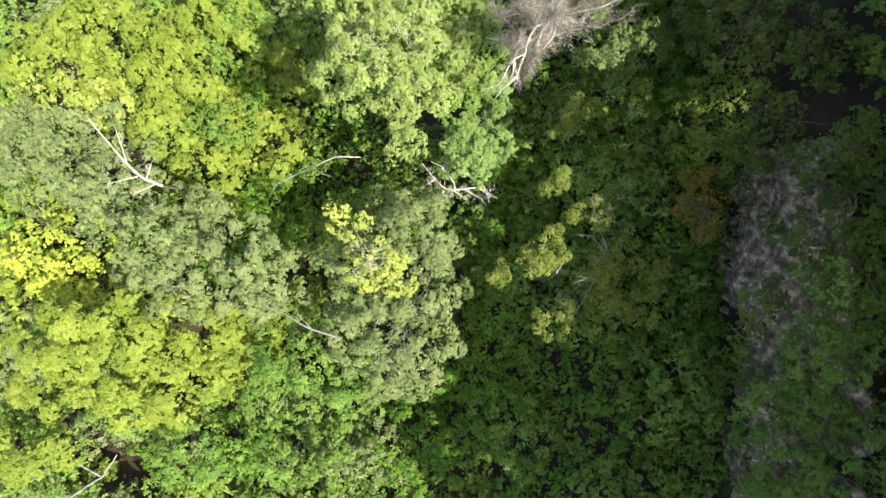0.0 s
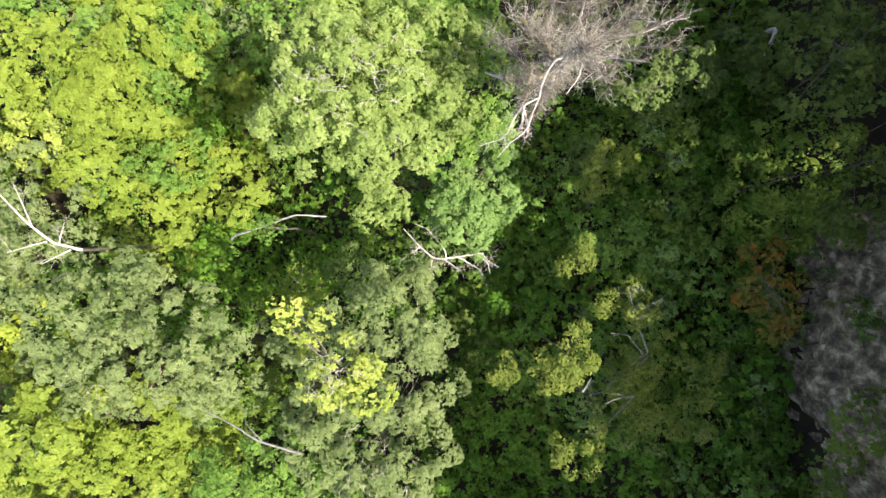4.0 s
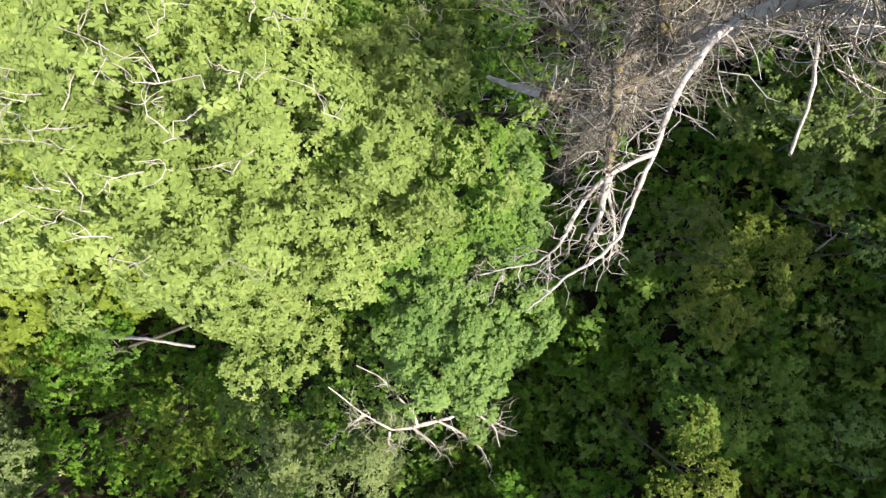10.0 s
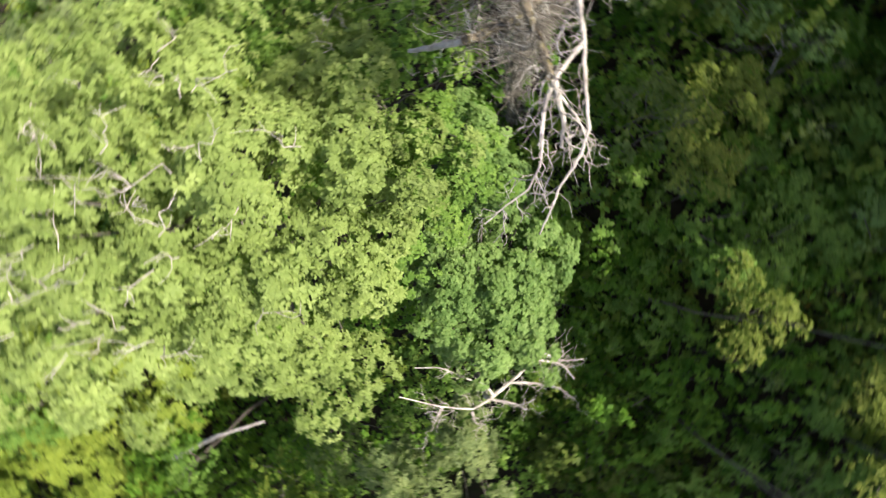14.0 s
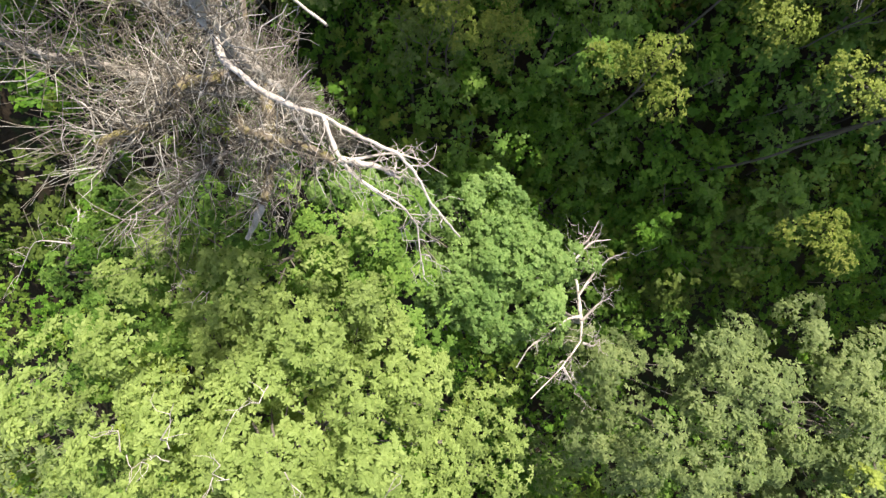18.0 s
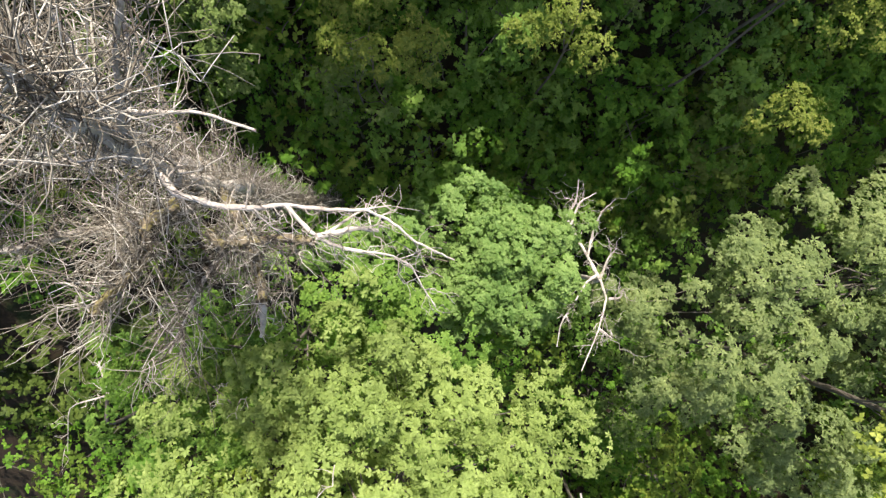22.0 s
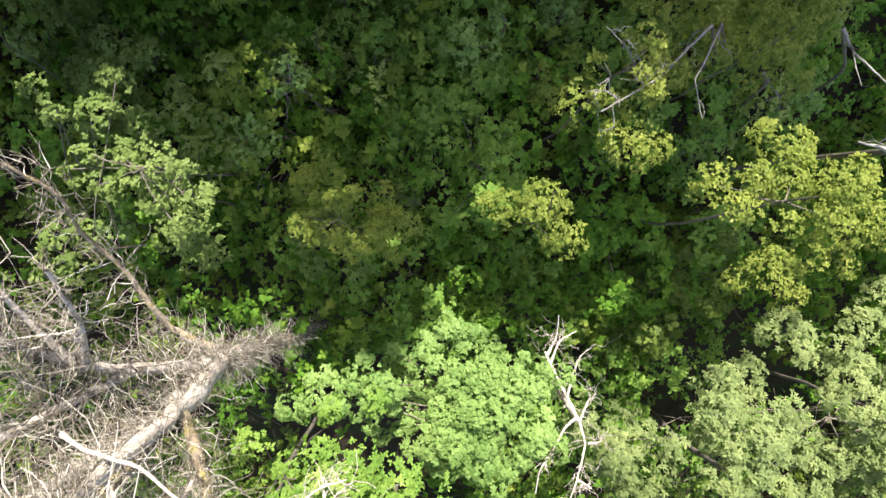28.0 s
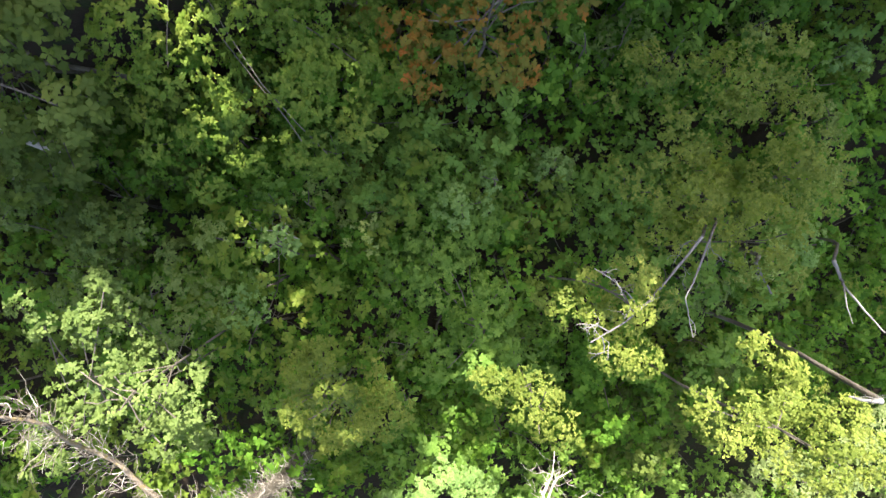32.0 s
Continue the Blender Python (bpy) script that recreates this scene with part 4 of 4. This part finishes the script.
dead_stem("dead_snag", "bleached dead treetop standing over grey-green foliage", "dead tree", [
    [low(-12.3, 2.9, -0.1), (-12.2, 2.75, 8.0), (-11.95, 2.65, 11.3), (-12.39, 2.88, 12.1), (-12.75, 3.38, 12.5), (-13.16, 4.03, 12.9), (-13.84, 5.03, 13.2)],
    [(-12.49, 2.93, 12.2), (-12.92, 2.76, 12.5), (-13.5, 2.56, 12.6)],
    [(-12.75, 3.38, 12.5), (-12.77, 4.1, 12.9), (-12.83, 4.73, 13.2)],
    [(-12.25, 2.84, 12.0), (-11.74, 3.51, 12.5)],
    [(-12.0, 2.65, 11.8), (-12.6, 2.2, 12.3)]], 0.055, DEAD_WOOD, 6, 0.7)
dead_stem("dead_branch", "long bare white branch lying over foliage", "branch", [
    [(-3.84, -3.43, 13.9), (-5.18, -3.02, 13.9), (-5.78, -2.66, 13.8), (-6.76, -2.24, 13.6)],
    [(-5.0, -3.05, 13.9), (-5.5, -2.5, 13.9)]], 0.045, BIRCH_BARK, 2, 0.5)
dead_stem("white_stem", "bare white trunk leaning out of the dark undergrowth", "dead tree", [
    [low(-21.5, -14.4, -0.1), (-20.18, -13.52, 5.5), (-18.37, -12.32, 6.2), (-17.3, -11.64, 6.6), (-16.4, -10.42, 7.0)],
    [(-17.51, -11.74, 6.5), (-18.4, -11.02, 6.8), (-18.63, -10.6, 6.9)]], 0.09, BIRCH_BARK)

# birch stems leaning out from the slope
dead_stem("birch_stem", "slender white birch stem leaning over the slope", "birch", [
    [low(5.54, -1.93, -0.2), (5.52, -0.86, 14.8), (5.54, -0.07, 16.3), (5.34, 0.35, 16.5), (5.10, 0.79, 16.6), (4.99, 1.19, 16.8), (4.94, 1.39, 16.8), (4.89, 1.61, 16.8)],
    [(5.04, 1.00, 16.7), (5.20, 1.06, 16.85), (5.31, 1.13, 16.95), (5.37, 1.20, 16.95)],
    [(4.94, 1.39, 16.8), (5.06, 1.51, 16.9), (5.10, 1.68, 17.0)],
    [(5.03, 1.05, 16.7), (5.42, 1.18, 16.9), (5.66, 1.41, 17.1)]], 0.02, BIRCH_BARK, 4, 0.35)
dead_stem("birch_stem", "slender white birch stem leaning over the slope", "birch", [
    [low(5.56, -2.12, -0.2), (5.54, -1.02, 14.8), (5.55, -0.25, 16.2), (5.31, 0.02, 16.35), (5.08, 0.26, 16.45), (4.98, 0.40, 16.5), (4.74, 0.43, 16.5), (4.53, 0.45, 16.5)]], 0.016, BIRCH_BARK, 2, 0.35)
dead_stem("birch_stem", "forked white birch stem among yellowing leaves", "birch", [
    [low(4.55, -4.01, -0.2), (4.72, -2.56, 14.8), (4.97, -1.03, 16.9), (4.83, -1.04, 16.9), (4.69, -1.02, 16.95), (4.42, -1.05, 17.1), (4.19, -1.13, 17.15)],
    [(4.73, -1.02, 16.95), (4.51, -0.92, 17.05), (4.33, -0.92, 17.05)]], 0.02, BIRCH_BARK, 0, 0.35)
dead_stem("birch_stem", "slender white birch stem among yellowing leaves", "birch", [
    [low(4.74, -2.64, -0.2), (4.88, -1.44, 14.8), (4.94, -0.93, 15.6), (4.78, -0.91, 15.7), (4.55, -0.90, 15.8)]], 0.026, BIRCH_BARK, 1, 0.35)
dead_stem("birch_stem", "short white birch stem among yellowing leaves", "birch", [
    [low(3.95, -1.4, -0.2), (3.8, -1.15, 14.8), (3.63, -0.79, 17.3), (3.71, -0.63, 17.4), (3.81, -0.45, 17.4)]], 0.03, BIRCH_BARK, 2, 0.35)
dead_stem("fallen_log", "grey fallen log below the rock ledge", "log", [
    [low(10.54, 9.45, 0.1), (10.14, 8.95, 14.3), (9.64, 8.15, 14.5), (9.36, 7.70, 14.5)]], 0.1, DEAD_WOOD)
dead_stem("fallen_log", "grey fallen log below the rock ledge", "log", [
    [low(10.4, 10.9, 0.1), low(10.1, 10.2, 0.3), low(9.6, 9.3, 0.25)]], 0.07, DEAD_WOOD)

dead_stem("brushwood", "bare grey brushwood lying on the shaded undergrowth", "branch", [
    [(7.1, 5.0, 13.2), (7.4, 5.3, 13.35), (7.6, 5.8, 13.3)], [(7.4, 5.3, 13.35), (7.8, 5.2, 13.4)], [(7.3, 5.2, 13.3), (7.2, 5.6, 13.4)]], 0.02, DEAD_WOOD, 6, 0.4)

dead_stem("dead_snag", "thin pale snag in the dark gap beside the dead tree", "dead tree", [
    [low(0.38, 11.47, -0.1), (0.38, 11.47, 12.8), (1.00, 11.01, 13.2), (1.60, 10.98, 13.2)], [(1.00, 11.01, 13.2), (0.99, 11.86, 13.0), (0.17, 12.41, 12.6)]], 0.03, DEAD_WOOD, 8, 0.4)

# ---- rock ledge ----
def boulder(rng, size):
    """An angular block of stone."""
    bm = bmesh.new()
    for k in range(26):
        v = rng.uniform(-1, 1, 3)
        v = np.sign(v) * np.abs(v) ** 0.45
        bm.verts.new(v * np.asarray(size) * 0.5)
    out = bmesh.ops.convex_hull(bm, input=bm.verts)
    bmesh.ops.delete(bm, geom=[v for v in bm.verts if not v.link_faces], context="VERTS")
    me = bpy.data.meshes.new("rock")
    bm.to_mesh(me)
    bm.free()
    me.materials.append(ROCK)
    return me


def rock_ledge():
    rng = np.random.RandomState(11)
    root = tagged(new("rock_ledge"), "weathered grey limestone ledge with tufts of growth", "rock")
    foot = np.array(low(10.8, -2.0))
    root.location = foot
    ys, ss = np.arange(-11, 3.6, 0.08), np.arange(0.0, 1.6, 0.05)
    v = []
    for y in ys:
        deep = 1 + 0.45 * noise.noise((0, y * 0.55, 7)) + 0.25 * noise.noise((4, y * 1.7, 2))
        for q in ss:
            x = float(ledge_foot(y)) + q * deep + 0.25 * noise.noise((2, y * 1.1, q))
            z = float(ground_z(x, y))
            u = y + 0.35 * z + 0.5 * noise.noise((x, y * 0.8, z * 0.8))
            block = 1.3 * noise.cell((x * 0.9, u * 0.75, z * 0.8)) + 0.6 * noise.cell((x * 2.3, u * 1.9, z * 1.3 + 0.3 * y))
            block = max(block, -0.4)
            crack = noise.noise((x * 1.5, y * 1.5, z * 1.5)) + 0.6 * noise.noise((x * 5, y * 5, z * 5)) + 0.35 * noise.noise((x * 13, y * 13, z * 6))
            rim = min(1.0, q * 4, (1.6 - q) * 3, (y + 11) * 2, (3.6 - y) * 1.2)
            v.append((x - 0.1 * block * rim, y + 0.05 * crack, z + (0.2 * block + 0.14 * crack) * rim - 0.75 * (1 - max(rim, 0)) + 0.55))
    n = len(ss)
    i, j = np.meshgrid(np.arange(len(ys) - 1), np.arange(n - 1), indexing="ij")
    f = np.stack([i * n + j, i * n + j + 1, (i + 1) * n + j + 1, (i + 1) * n + j], -1).reshape(-1, 4)
    part("rock_face", mesh_of("rock_face", np.array(v) - foot, f[:, ::-1], ROCK), root)
    shapes = [boulder(rng, rng.uniform(0.3, 1.1, 3)) for k in range(14)]
    for k in range(75):
        y = rng.uniform(-10, 3.6)
        x = float(ledge_foot(y)) + rng.uniform(-0.5, 1.7)
        ob = part("rock", shapes[k % 14], root)
        ob.matrix_local = pose(x - foot[0], y - foot[1], float(ground_z(x, y)) - foot[2] - 0.02, *rng.uniform(-14, 14, 2), rng.uniform(0, 360)) @ Matrix.Scale(rng.uniform(0.35, 0.9), 4)
    for k in range(120):
        y = rng.uniform(-10, 3.8)
        x = float(ledge_foot(y)) + rng.uniform(-0.2, 2.1)
        if noise.noise((x * 0.8, y * 0.7, 3.0)) < (-0.3 if y > 1 else 0.02):
            continue
        r = rng.uniform(0.2, 0.55)
        tree(x, y, float(ground_z(x, y)) + 0.25 + 0.5 * r, r, r, ("olive", "green", "dark")[k % 3], "small tuft of growth rooted in the rock ledge",
             what="tuft", category="shrub", group="tufts on the ledge")


rock_ledge()
for ax, ay, r in ((11.6, -1.3, 0.8), (11.9, -2.9, 0.9), (11.5, -4.5, 0.9), (11.2, -7.2, 1.0), (11.9, -6.0, 1.0), (12.2, 0.4, 0.8)):
    tree(ax, ay, float(ground_z(ax, ay)) + 1.1, r, r * 0.9, "olive" if r < 0.85 else "green", "green bush hanging over the rock ledge", dense=1.4, what="bush", category="bush", group="bushes on the ledge")
stone = tagged(new("stone", boulder(np.random.RandomState(3), (0.35, 0.3, 0.25))), "pale stone on the shaded slope", "stone")
stone.location = low(8.69, 2.93, 0.08)
